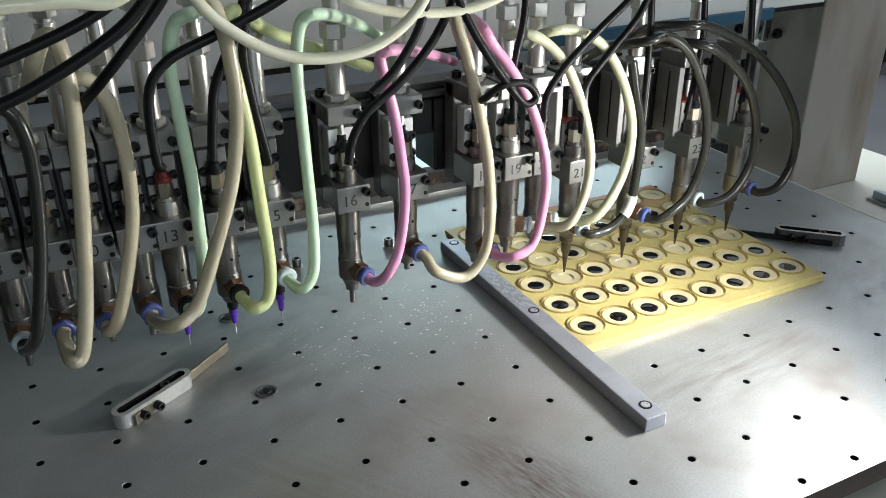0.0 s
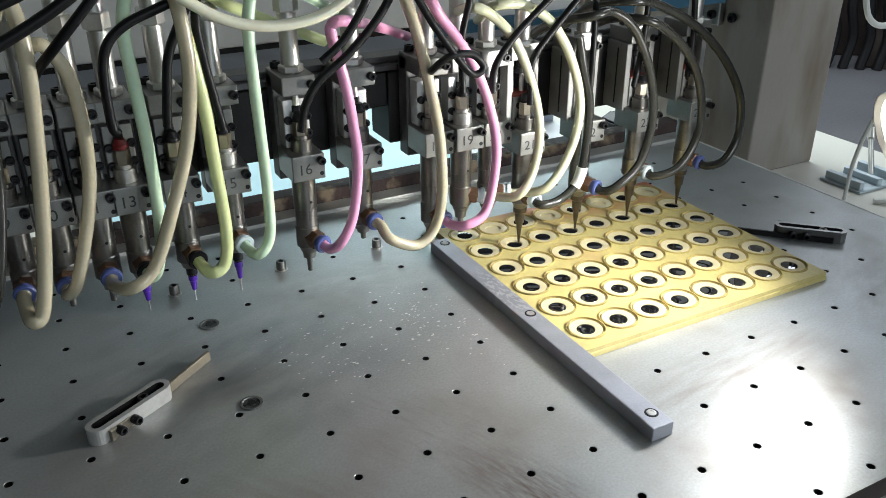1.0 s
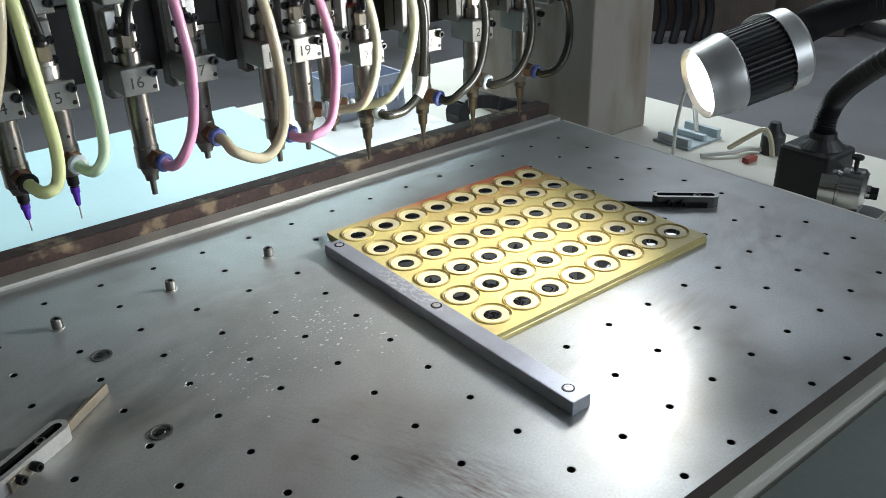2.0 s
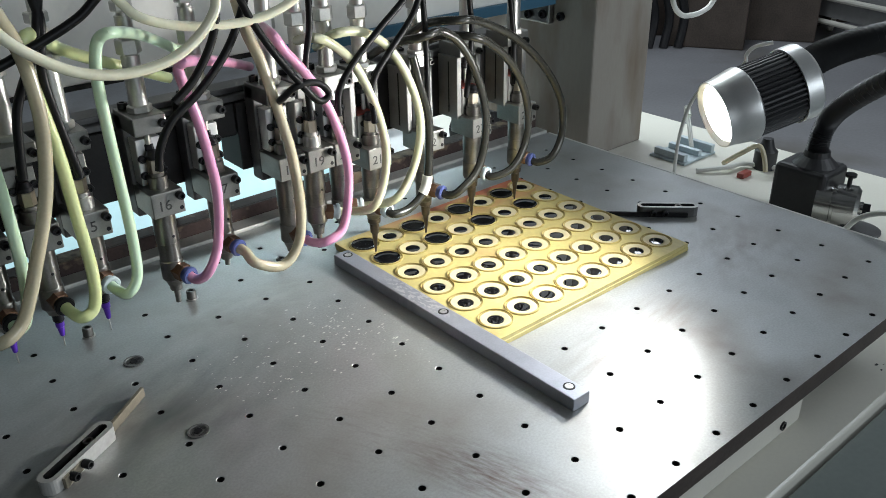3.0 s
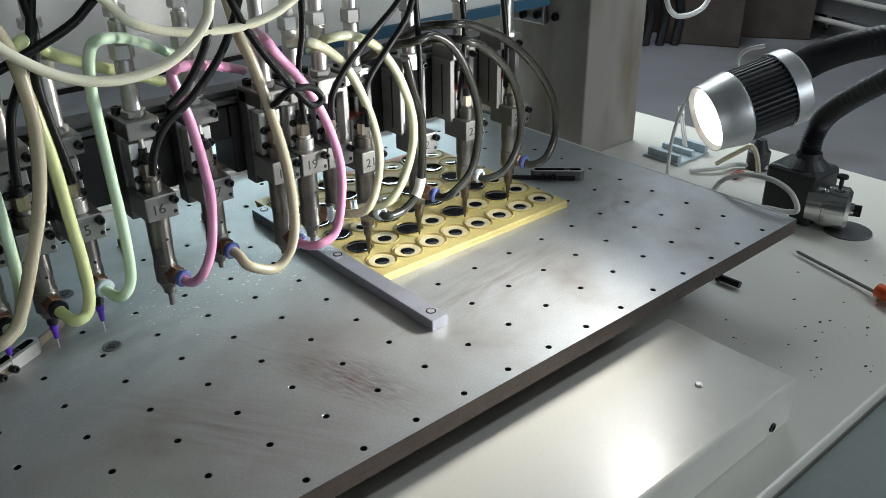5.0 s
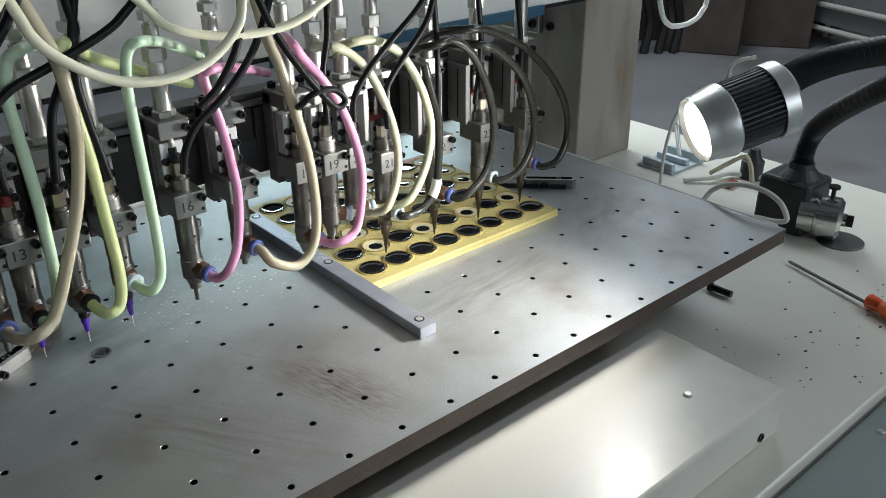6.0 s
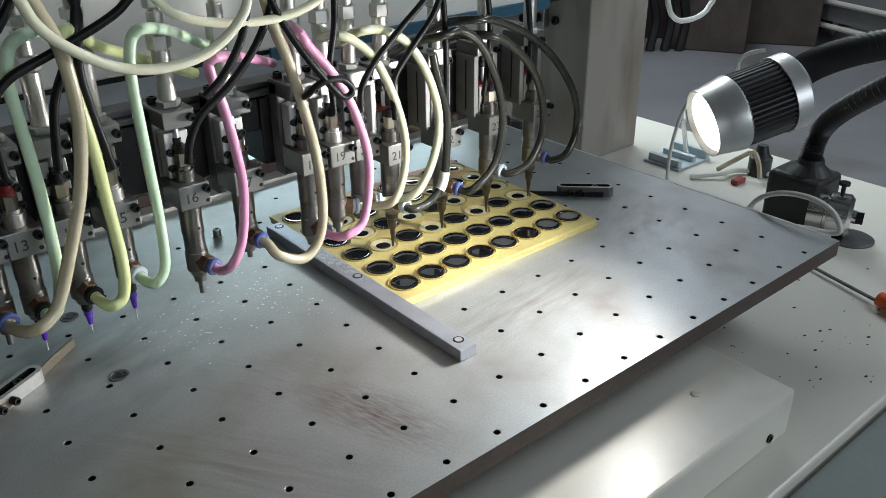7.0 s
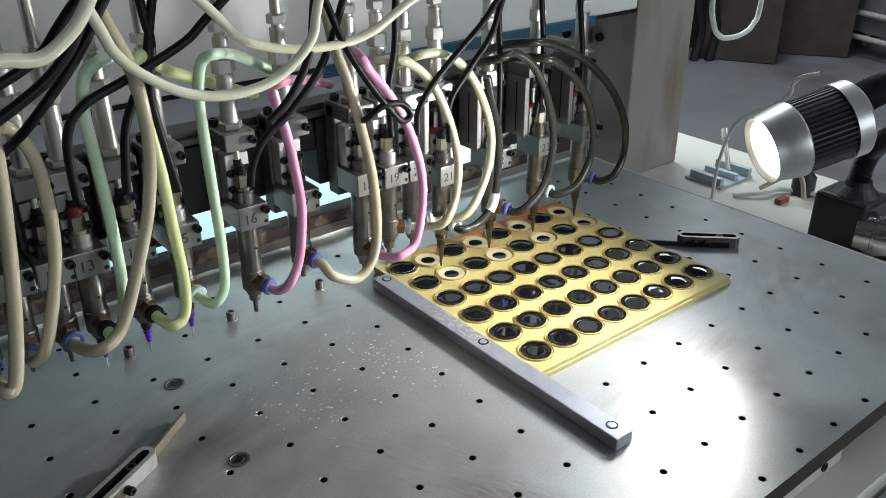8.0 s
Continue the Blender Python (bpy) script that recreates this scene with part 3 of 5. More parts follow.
insert_me = disc_mesh("well_insert", [(0, 0.0141), (0.0022, 0.0141), (0.0025, 0.0138), (0.0024, 0.0130), (0.0016, 0.0080), (0.0002, 0.0077), (0.0002, 0)], MOULD_INSERT)
spot_me = disc_mesh("resin_spot", [(0, 0.0076), (0.0012, 0.0076), (0.0015, 0.0073), (0.0017, 0.0056), (0.0017, 0)], LIQUID)
pool_me = disc_mesh("resin_pool", [(0, 0.0138), (0.0020, 0.0138), (0.0024, 0.0136), (0.0025, 0.0133), (0.0022, 0.0128), (0.0018, 0.0120), (0.0015, 0.0108), (0.0013, 0.009), (0.00125, 0.0065), (0.00125, 0)], LIQUID)
FLOOR_Z = TRAY_Z - 0.0022
SPOT_TIMES = {2: 0.15, 3: 0.55, 4: 1.0, 5: 1.4}
POOL_TIMES = ({5: 2.45, 4: 2.95, 3: 3.45, 2: 4.05, 1: 4.6, 0: 5.2}, {0: 5.85, 1: 6.4, 2: 7.0, 3: 7.55})


def rise(ob, x, y, low, high, t):
    LIQUIDS.append((ob, [(0.0, pose(x, y, low)), (max(0.02, t - 0.14), pose(x, y, low)), (t + 0.1, pose(x, y, high)), (8.0, pose(x, y, high))]))


for i, x in enumerate(wx):
    for j, y in enumerate(wy):
        for name, me, z in (("well_rim", rim_me, TRAY_Z), ("well_insert", insert_me, FLOOR_Z)):
            ob = new(name, me)
            ob.parent, ob.location = tray, (x, y, z)
        spot = new("resin_spot", spot_me)
        spot.parent, spot.location = tray, (x, y, FLOOR_Z)
        if i % 2 and j in SPOT_TIMES:
            rise(spot, x, y, FLOOR_Z - 0.003, FLOOR_Z, SPOT_TIMES[j])
        pool = new("resin_pool", pool_me)
        pool.parent, pool.location = tray, (x, y, FLOOR_Z - 0.0022)
        if j in POOL_TIMES[i % 2]:
            rise(pool, x, y, FLOOR_Z - 0.0022, FLOOR_Z + 0.0012, POOL_TIMES[i % 2][j])


# ---- clamps and screws on the table ----
def slot_clamp(name, label, at, turn, arm_turn, arm_length, material, side_material, arm_material, arm_height=0.009):
    """A slotted clamp block with a flat arm beside it."""
    ob = on_table(empty(name, label, "clamp", at=at))
    L, w, h = 0.0345, 0.0078, 0.012
    bm = bmesh.new()
    outer, inner = [], []
    for k in range(24):
        a = 2 * math.pi * k / 24
        ox, ix = (L - w, L - w) if math.cos(a) >= 0 else (-L + w, -L + w)
        outer.append((ox + w * math.cos(a), w * math.sin(a)))
        inner.append((ix + 0.0038 * math.cos(a), 0.0038 * math.sin(a)))
    for loop_o, loop_i in ((outer, inner),):
        vo = [[bm.verts.new((x, y, z)) for x, y in loop_o] for z in (0, h)]
        vi = [[bm.verts.new((x, y, z)) for x, y in loop_i] for z in (0.004, h)]
        for k in range(24):
            n = (k + 1) % 24
            bm.faces.new((vo[0][k], vo[0][n], vo[1][n], vo[1][k])).material_index = 2
            bm.faces.new((vo[1][k], vo[1][n], vi[1][n], vi[1][k]))
            bm.faces.new((vi[1][k], vi[1][n], vi[0][n], vi[0][k])).material_index = 1
        bm.faces.new(vi[0])
        bm.faces.new(vo[0])
    body = part("clamp_body", bm, material, ob, "bright slotted cast body")
    # black on the slot's inner walls, for the shade inside it
    body.data.materials.append(BLACK_OXIDE_AND_SHADE)
    body.data.materials.append(side_material)
    body.matrix_local = pose(0, 0, 0, 0, 0, turn)
    for x in (0.012,):
        bm = bmesh.new()
        socket_screw(bm, (x, 0, 0.0041), (0, 0, 1), 0.0042, 0.0075)
        s = part("clamp_screw", bm, VALVE_STEEL, ob, "socket cap screw", True)
        s.matrix_local = pose(0, 0, 0, 0, 0, turn)
    for x in (-0.017, -0.004):
        bm = bmesh.new()
        socket_screw(bm, (x, -w - 0.001, 0.006), (0, -1, 0), 0.0034, 0.006)
        s = part("side_screw", bm, BLACK_OXIDE_AND_SHADE, ob, "black side screw", True)
        s.matrix_local = pose(0, 0, 0, 0, 0, turn)
    bm = bmesh.new()
    box(bm, 0, arm_length, -0.0015, 0.0015, 0.0005, arm_height, 0.0005)
    arm = part("clamp_arm", bm, arm_material, ob, "flat steel arm")
    arm.matrix_local = arm_turn
    return ob


slot_clamp("table_clamp", "steel slotted clamp with a flat arm on the table", (-0.3185, 0.1825, 0), 30, pose(-0.0165, -0.0205, 0, 0, 0, 38.7), 0.107, CLAMP_ALU, CLAMP_ALU, ARM_STEEL)
slot_clamp("table_clamp", "dark slotted clamp holding the mould tray's edge", (0.3445, 0.158, 0), -44, pose(0.010, -0.0215, 0, 0, 0, 135), 0.095, CLAMP_ALU, SLIDE_GREY, BLACK_OXIDE_AND_SHADE, 0.006)
for x in (-0.2527, -0.1531, -0.0539):
    ob = on_table(empty("table_screw", "loose socket cap screw standing in the table", "screw", "screws along the table's back", at=(x, 0.3485, 0)))
    bm = bmesh.new()
    socket_screw(bm, (0, 0, 0.001), (0, 0, 1), 0.0046, 0.0085)
    part("screw_head", bm, VALVE_STEEL, ob, "", True)
    bm = bmesh.new()
    lathe(bm, (0, 0, 0.0002), (0, 0, 1), [(0, 0.006), (0.0008, 0.006), (0.0008, 0)], 16)
    part("washer", bm, CHROME, ob)

# dried drips on the table beside the bar
rng = random.Random(4)
bm = bmesh.new()
for n in range(420):
    u, v = rng.gauss(0, 0.032), rng.gauss(0, 0.020)
    x, y = (-0.074 + v * 1.0, 0.198 + u * 1.1) if n % 5 < 3 else (-0.155 + v * 1.3, 0.195 + u * 0.9)
    if x > -0.018 or y > 0.33:
        continue
    r, a = 0.00018 + rng.random() ** 3 * 0.0009, rng.uniform(0, 3.14)
    vs = [bm.verts.new((x + r * math.cos(a + k) * (2 if k % 2 else 1), y + r * math.sin(a + k), 0.0003 + 0.0003 * (k == 3))) for k in range(6)]
    bm.faces.new(vs)
drips = on_table(tagged(part("dried_drips", bm, CRUMB), "tiny white dried resin drips scattered on the table", "drips", kind="stuff"))
TABLE_ROWS = [
    (0, 0.0451), (0.1, 0.0554), (0.2, 0.0424), (0.3, 0.0277), (0.4, -0.0024), (0.5, 0.0078), (0.6, 0.0068), (0.7, -0.0053),
    (0.8, -0.0398), (0.9, -0.0372), (1, -0.0251), (1.1, -0.038), (1.2, -0.0709), (1.3, -0.0747), (1.4, -0.0617), (1.5, -0.0808),
    (1.6, -0.0802), (1.7, -0.0833), (1.85, -0.084), (2.1, -0.08), (2.3, -0.073), (2.45, -0.062), (2.6, -0.08), (2.7, -0.045),
    (2.8, -0.016), (2.9, -0.0403), (3, -0.0458), (3.1, -0.0204), (3.2, -0.006), (3.3, 0.0039), (3.4, 0.0225), (3.5, 0.0014),
    (3.6, -0.0086), (3.7, 0.0187), (3.8, 0.0327), (3.9, 0.0432), (4, 0.0636), (4.1, 0.0434), (4.2, 0.0344), (4.3, 0.06),
    (4.4, 0.0725), (4.5, 0.0836), (4.6, 0.1037), (4.7, 0.0831), (4.8, 0.075), (4.9, 0.1), (5, 0.113), (5.1, 0.124),
    (5.2, 0.143), (5.3, 0.124), (5.4, 0.115), (5.5, 0.118), (5.6, 0.12), (5.7, 0.13), (5.8, 0.1473), (5.9, 0.1234),
    (6, 0.1152), (6.1, 0.0805), (6.2, 0.0756), (6.3, 0.0856), (6.4, 0.1037), (6.5, 0.0813), (6.6, 0.0741), (6.7, 0.0408),
    (6.8, 0.0354), (6.9, 0.0463), (7, 0.0631), (7.1, 0.0405), (7.2, 0.0314), (7.3, -0.0), (7.4, -0.0079), (7.5, 0.0023),
    (7.6, 0.0225), (7.7, -0.0007), (7.8, -0.0118), (7.9, -0.0395), (8, -0.0473),
]
HEAD_ROWS = [
    (0, 0.048, 0), (0.1, 0.048, 0), (0.2, 0.048, 0), (0.3, 0.048, 0), (0.4, 0.048, 0), (0.5, 0.048, 0),
    (0.6, 0.048, 0), (0.7, 0.048, 0), (0.8, 0.048, 0), (0.9, 0.048, 0), (1, 0.048, 0), (1.1, 0.048, 0),
    (1.2, 0.048, 0), (1.3, 0.048, 0), (1.4, 0.048, 0), (1.5, 0.048, 0), (1.55, 0.048, 0.004), (1.6, 0.048, 0.017),
    (1.7, 0.048, 0.0497), (1.85, 0.047, 0.068), (2.1, 0.03, 0.06), (2.3, 0.012, 0.015), (2.45, 0.018, 0), (2.6, 0.003, 0),
    (2.7, 0.013, 0), (2.8, 0.0153, 0), (2.9, 0.0026, 0), (3, 0.0102, 0), (3.1, 0.0133, 0), (3.2, 0.012, 0),
    (3.3, 0.0225, 0), (3.4, 0.0141, 0), (3.5, -0.0001, 0), (3.6, 0.0124, 0), (3.7, 0.0131, 0), (3.8, 0.0134, 0),
    (3.9, 0.0182, 0), (4, 0.0181, 0), (4.1, 0.0042, 0), (4.2, 0.0105, 0), (4.3, 0.0134, 0), (4.4, 0.0093, 0),
    (4.5, 0.0241, 0), (4.6, 0.0158, 0), (4.7, 0.0014, 0), (4.8, 0.011, 0), (4.9, 0.013, 0), (5, 0.01, 0),
    (5.1, 0.022, 0), (5.2, 0.016, 0), (5.3, 0.003, 0), (5.4, 0.012, 0), (5.5, 0.03, 0), (5.6, 0.046, 0),
    (5.7, 0.057, 0), (5.8, 0.0478, 0), (5.9, 0.0342, 0), (6, 0.043, 0), (6.1, 0.0471, 0), (6.2, 0.0457, 0),
    (6.3, 0.0572, 0), (6.4, 0.05, 0), (6.5, 0.0355, 0), (6.6, 0.0447, 0), (6.7, 0.0477, 0), (6.8, 0.0454, 0),
    (6.9, 0.0562, 0), (7, 0.0503, 0), (7.1, 0.0358, 0), (7.2, 0.0457, 0), (7.3, 0.0485, 0), (7.4, 0.0477, 0),
    (7.5, 0.0588, 0), (7.6, 0.0498, 0), (7.7, 0.0538, 0), (7.8, 0.0466, 0), (7.9, 0.0488, 0), (8, 0.0463, 0),
]

# ---- the dispensing head ----
carriage = on_head(empty("head_carriage", "long dark steel carriage plate that carries the valves", "carriage"))
for dims in ((-0.80, -0.128, 0.278, 0.318, 0.128, 0.188), (-0.1278, -0.104, 0.280, 0.318, 0.158, 0.188), (-0.1038, 0.236, 0.278, 0.318, 0.124, 0.188)):
    bm = bmesh.new()
    box(bm, *dims, 0.0015)
    part("carriage_plate", bm, DARK_ANOD_AND_SHADE, carriage)
bm = bmesh.new()
box(bm, -0.80, 0.236, 0.281, 0.315, 0.1885, 0.194, 0.001)
box(bm, -0.80, 0.236, 0.288, 0.312, 0.194, 0.1995, 0.001)
part("guide_rail", bm, SLIDE_GREY, carriage, "grey guide rail on top")
for x in (-0.145, -0.50):
    bm = bmesh.new()
    lathe(bm, (x, 0.2782, 0.172), (0, -1, 0), [(0, 0.0095), (0.0012, 0.0095), (0.0012, 0.0075), (0.0002, 0.0075), (0.0002, 0.006), (0.0016, 0.0055), (0.0016, 0.0028), (0.0004, 0.0026), (0.0004, 0)], 20)
    part("plate_bolt", bm, SLIDE_GREY, carriage, "round socket bolt", True)


MOUTHS = {}


def valve(x, number, top_z, tip_z, kind, mouth=(0.003, 0.220, 0.079)):
    """One dispensing valve: slide, clamp block with its number, barrel, elbow and needle."""
    ob = on_head(empty("dispensing_valve", {"needle": "steel dispensing valve with a slim tapered needle", "purple": "steel dispensing valve with a purple needle hub", "stub": "steel dispensing valve with a short steel nozzle"}[kind], "dispensing valve", "valves on the carriage", at=(x, 0.243, tip_z)))
    z0 = -tip_z

    def put(name, bm, material, label="", smooth=False):
        return part(name, bm, material, ob, label, smooth)

    t = top_z
    w = 0.0135
    # slide behind, between the carriage and the block
    up = 0.046
    if kind == "needle":
        up = 0.062
        for side in (-1, 1):
            bm = bmesh.new()
            box(bm, side * 0.0135 - 0.003, side * 0.0135 + 0.003, 0.004, 0.0345, z0 + t - 0.004, z0 + t + up - 0.0005, 0.0008)
            put("side_cheek", bm, HOUSING, "grey side cheek of the slide frame")
        bm = bmesh.new()
        box(bm, -0.0100, 0.0100, 0.003, 0.0240, z0 + t + 0.0005, z0 + t + 0.028, 0.0008)
        put("slide_body", bm, HOUSING)
        bm = bmesh.new()
        box(bm, -0.0104, 0.0104, 0.0245, 0.0343, z0 + t - 0.004, z0 + t + up - 0.0005, 0.0)
        put("back_plate", bm, DARK_ANOD_AND_SHADE, "dark back plate of the slide frame")
        # raised black strips on the cheeks, the dark of uncut channels
        for side in (-1, 1):
            bm = bmesh.new()
            box(bm, side * 0.0168 - 0.0002, side * 0.0168 + 0.0002, 0.0165, 0.0180, z0 + t + 0.002, z0 + t + up - 0.006)
            put("groove", bm, BLACK_OXIDE_AND_SHADE, "black strip drawn as the shade of a channel in the cheek")
        bm = bmesh.new()
        box(bm, 0.0012, 0.0090, 0.0005, 0.0030, z0 + t + 0.002, z0 + t + 0.025, 0.0008)
        put("stop_plate", bm, BLACK_OXIDE_AND_SHADE, "black stop plate with notches")
        bm = bmesh.new()
        lathe(bm, (-0.0005, 0.010, z0 + t + up - 0.014), (0, 0, 1), [(0, 0.0042), (0.005, 0.0042), (0.006, 0.003), (0.0135, 0.003)], 12)
        put("rod_collar", bm, BLACK_OXIDE_AND_SHADE, "black rod collar", True)
        bm = bmesh.new()
        box(bm, -0.0098, 0.0098, 0.0035, 0.030, z0 + t + 0.0282, z0 + t + 0.0298, 0.0005)
        put("red_plate", bm, RED_DULL, "dull red plate on the slide")
        for dx in (-0.006, 0.005):
            bm = bmesh.new()
            rod(bm, (dx, 0.014, z0 + t + 0.030), (dx, 0.014, z0 + t + up), 0.0022, 10)
            put("guide_rod", bm, CHROME, "bright guide rod", True)
        for dx, dz in ((-0.0045, 0.007), (-0.0045, 0.020), (0.0065, 0.020)):
            bm = bmesh.new()
            socket_screw(bm, (dx, 0.0032, z0 + t + dz), (0, -1, 0), 0.0028, 0.003)
            put("slide_screw", bm, BLACK_OXIDE_AND_SHADE, "black cap screw", True)
        bm = bmesh.new()
        box(bm, -0.0155, 0.0155, 0.000, 0.0345, z0 + t + up, z0 + t + up + 0.014, 0.001)
        put("upper_block", bm, BLOCK_STEEL, "milled grey upper block")
        up -= 0.004
    else:
        bm = bmesh.new()
        box(bm, -w, w, 0.018, 0.0345, z0 + t - 0.03, z0 + t + 0.058, 0.0012)
        put("slide_body", bm, SLIDE_GREY)
        bm = bmesh.new()
        box(bm, -w, w, -0.008, 0.032, z0 + t + 0.046, z0 + t + 0.061, 0.001)
        put("upper_block", bm, BLOCK_STEEL, "milled grey upper block")
        bm = bmesh.new()
        box(bm, -0.0105, 0.0105, 0.004, 0.0178, z0 + t + 0.001, z0 + t + 0.040, 0.0008)
        put("slide_plate", bm, BRUSHED if number in ("16", "18", "19", "20", "17") else BLOCK_STEEL, "bright slide plate")
        for dx, dz in ((-0.0075, 0.010), (-0.0075, 0.024), (0.0085, 0.012), (0.0085, 0.026)):
            bm = bmesh.new()
            socket_screw(bm, (dx, 0.0042, z0 + t + dz), (0, -1, 0), 0.0032, 0.0035)
            put("slide_screw", bm, BLACK_OXIDE_AND_SHADE, "black cap screw", True)
        bm = bmesh.new()
        rod(bm, (0.0, 0.003, z0 + t + 0.032), (0.0, 0.003, z0 + t + 0.046), 0.0025, 10)
        put("piston_rod", bm, CHROME, "", True)
        bm = bmesh.new()
        lathe(bm, (0.0, 0.003, z0 + t + 0.030), (0, 0, 1), [(0, 0.0035), (0.005, 0.0035), (0.006, 0.002)], 6)
        put("rod_nut", bm, BLACK_OXIDE_AND_SHADE, "small black nut")
    top = z0 + t + up + 0.015
    for dx, dy in ((-0.0075, 0.024),):
        bm = bmesh.new()
        socket_screw(bm, (dx, dy, top + 0.0005), (0, 0, 1), 0.0042, 0.005)
        put("top_screw", bm, BLACK_OXIDE_AND_SHADE, "black cap screw", True)
    bm = bmesh.new()
    socket_screw(bm, (0.0095, -0.008 if kind != "needle" else 0.0, top - 0.007), (0, -1, 0), 0.0034, 0.005)
    put("block_screw", bm, BLACK_OXIDE_AND_SHADE, "black cap screw", True)
    # air cylinder and nuts above
    bm = bmesh.new()
    lathe(bm, (0, 0.008, top), (0, 0, 1), [(0, 0.0082), (0.005, 0.0082), (0.005, 0.0072), (0.045, 0.0072), (0.045, 0.0064), (0.075, 0.0064), (0.075, 0.0045), (0.22, 0.0045)], 18)
    put("air_cylinder", bm, CHROME, "bright cylinder rod", True)
    for dz, r, h in ((0.0, 0.0098, 0.006), (0.046, 0.0095, 0.012), (0.078, 0.0082, 0.008)):
        bm = bmesh.new()
        lathe(bm, (0, 0.008, top + dz), (0, 0, 1), [(0, r * 0.92), (0.001, r), (h - 0.001, r), (h, r * 0.92)], 6)
        put("hex_nut", bm, CHROME, "plated hexagon nut")
    # numbered block
    bm = bmesh.new()
    box(bm, -w, w, -0.017, 0.018, z0 + t - 0.021, z0 + t, 0.0008)
    block = put("number_block", bm, BLOCK_STEEL, "grey clamp block engraved with a number")
    if number:
        writing(number, 0.0122, INK, block, pose(-0.0032, -0.0171, z0 + t - 0.0118, 90, 0, 0))
    bm = bmesh.new()
    socket_screw(bm, (0.0098, -0.017, z0 + t - 0.005), (0, -1, 0), 0.0034, 0.0055)
    put("clamp_screw", bm, BLACK_OXIDE_AND_SHADE, "black cap screw", True)
    bm = bmesh.new()
    lathe(bm, (0.0105, -0.0166, z0 + t - 0.0165), (0, -1, 0), [(0, 0.0018), (0.0006, 0.0018), (0.0006, 0)], 10)
    put("set_screw_hole", bm, BLACK_OXIDE_AND_SHADE, "dark set screw")
    # air fitting on the block
    bm = bmesh.new()
    lathe(bm, (0, -0.002, z0 + t), (0, 0, 1), [(0, 0.0082), (0.010, 0.0082), (0.010, 0.0062), (0.013, 0.0062)], 18)
    put("fitting_base", bm, CHROME if number in ("19", "22", "13", "15") else VALVE_STEEL, "", True)
    bm = bmesh.new()
    lathe(bm, (0, -0.002, z0 + t + 0.0125), (0, 0, 1), [(0, 0.0056), (0.001, 0.006), (0.011, 0.006), (0.012, 0.0052)], 6)
    put("hex_fitting", bm, NICKEL, "brass-coloured hexagon fitting")
    bm = bmesh.new()
    lathe(bm, (0, -0.002, z0 + t + 0.0245), (0, 0, 1), [(0, 0.0058), (0.003, 0.0058), (0.004, 0.005), (0.007, 0.0036)], 14)
    put("collar", bm, RED_RING if number == "13" else BLACK_OXIDE_AND_SHADE, "red push-in collar" if number == "13" else "black push-in collar", True)
    # barrel
    low = z0 + t - 0.021
    out = Vector((mouth[0], mouth[1] - 0.243, z0 + mouth[2]))
    elbow_z = out.z + 0.003
    reach = low - elbow_z
    bm = bmesh.new()
    lathe(bm, (0, 0, low + 0.001), (0, 0, -1), [(0, 0.0096), (reach * 0.55, 0.0096), (reach * 0.56, 0.0091), (reach - 0.008, 0.0091), (reach - 0.007, 0.0098), (reach + 0.010, 0.0098), (reach + 0.0115, 0.0080), (reach + 0.0165, 0.0064)], 24)
    put("barrel", bm, VALVE_STEEL, "", True)
    # black disc on the barrel, the dark inside of an uncut vent
    bm = bmesh.new()
    lathe(bm, (0.002, -0.0094, low - 0.022), (0, -1, 0), [(0, 0.0012), (0.0004, 0.0012), (0.0004, 0)], 8)
    put("vent_hole", bm, BLACK_OXIDE_AND_SHADE, "small black disc drawn as the shade in a vent")
    # elbow with its collar, turned towards the feed tube
    base = Vector((0, 0, elbow_z))
    d = (out - base).normalized()
    far = (out - base).length
    bm = bmesh.new()
    lathe(bm, base + d * 0.003, d, [(0, 0.0080), (far - 0.012, 0.0080), (far - 0.011, 0.0072)], 6)
    put("elbow", bm, BRONZE, "brown bronze elbow")
    bm = bmesh.new()
    lathe(bm, base + d * (far - 0.009), d, [(0, 0.0064), (0.004, 0.0064), (0.004, 0.0076), (0.0062, 0.0078), (0.0075, 0.0070), (0.0075, 0.0045), (0.002, 0.0045)], 20)
    put("collar", bm, BLUE_RING if number in ("16", "17", "18", "22", "24", "9", "11", "10") else BLACK_OXIDE_AND_SHADE if number in ("13", "14") else GREY_RING, "push-in tube collar", True)
    MOUTHS[number] = (Vector((x, 0.243, tip_z)) + base + d * (far - 0.006), Vector((x, 0.243, tip_z)) + base + d * (far + 0.006))
    # nozzle
    end = elbow_z - 0.0155
    bm = bmesh.new()
    if kind == "needle":
        n = end
        lathe(bm, (0, 0, end), (0, 0, -1), [(0, 0.0068), (n * 0.12, 0.0066), (n * 0.16, 0.0050), (n * 0.42, 0.0044), (n * 0.46, 0.0032), (n * 0.85, 0.0014), (n, 0.0009)], 14)
        put("needle", bm, NEEDLE, "dark tapered needle", True)
    elif kind == "purple":
        n = end
        lathe(bm, (0, 0, end), (0, 0, -1), [(0, 0.0046), (n * 0.22, 0.0044), (n * 0.24, 0.0034), (n * 0.30, 0.0034)], 14)
        put("needle_socket", bm, BLACK_OXIDE_AND_SHADE, "dark needle socket", True)
        bm = bmesh.new()
        lathe(bm, (0, 0, end - n * 0.27), (0, 0, -1), [(0, 0.0036), (n * 0.13, 0.0035), (n * 0.15, 0.0029), (n * 0.40, 0.0019), (n * 0.43, 0.0010)], 14)
        put("needle_hub", bm, PURPLE, "purple needle hub", True)
        bm = bmesh.new()
        lathe(bm, (0, 0, end - n * 0.68), (0, 0, -1), [(0, 0.0006), (n * 0.32, 0.0006)], 8)
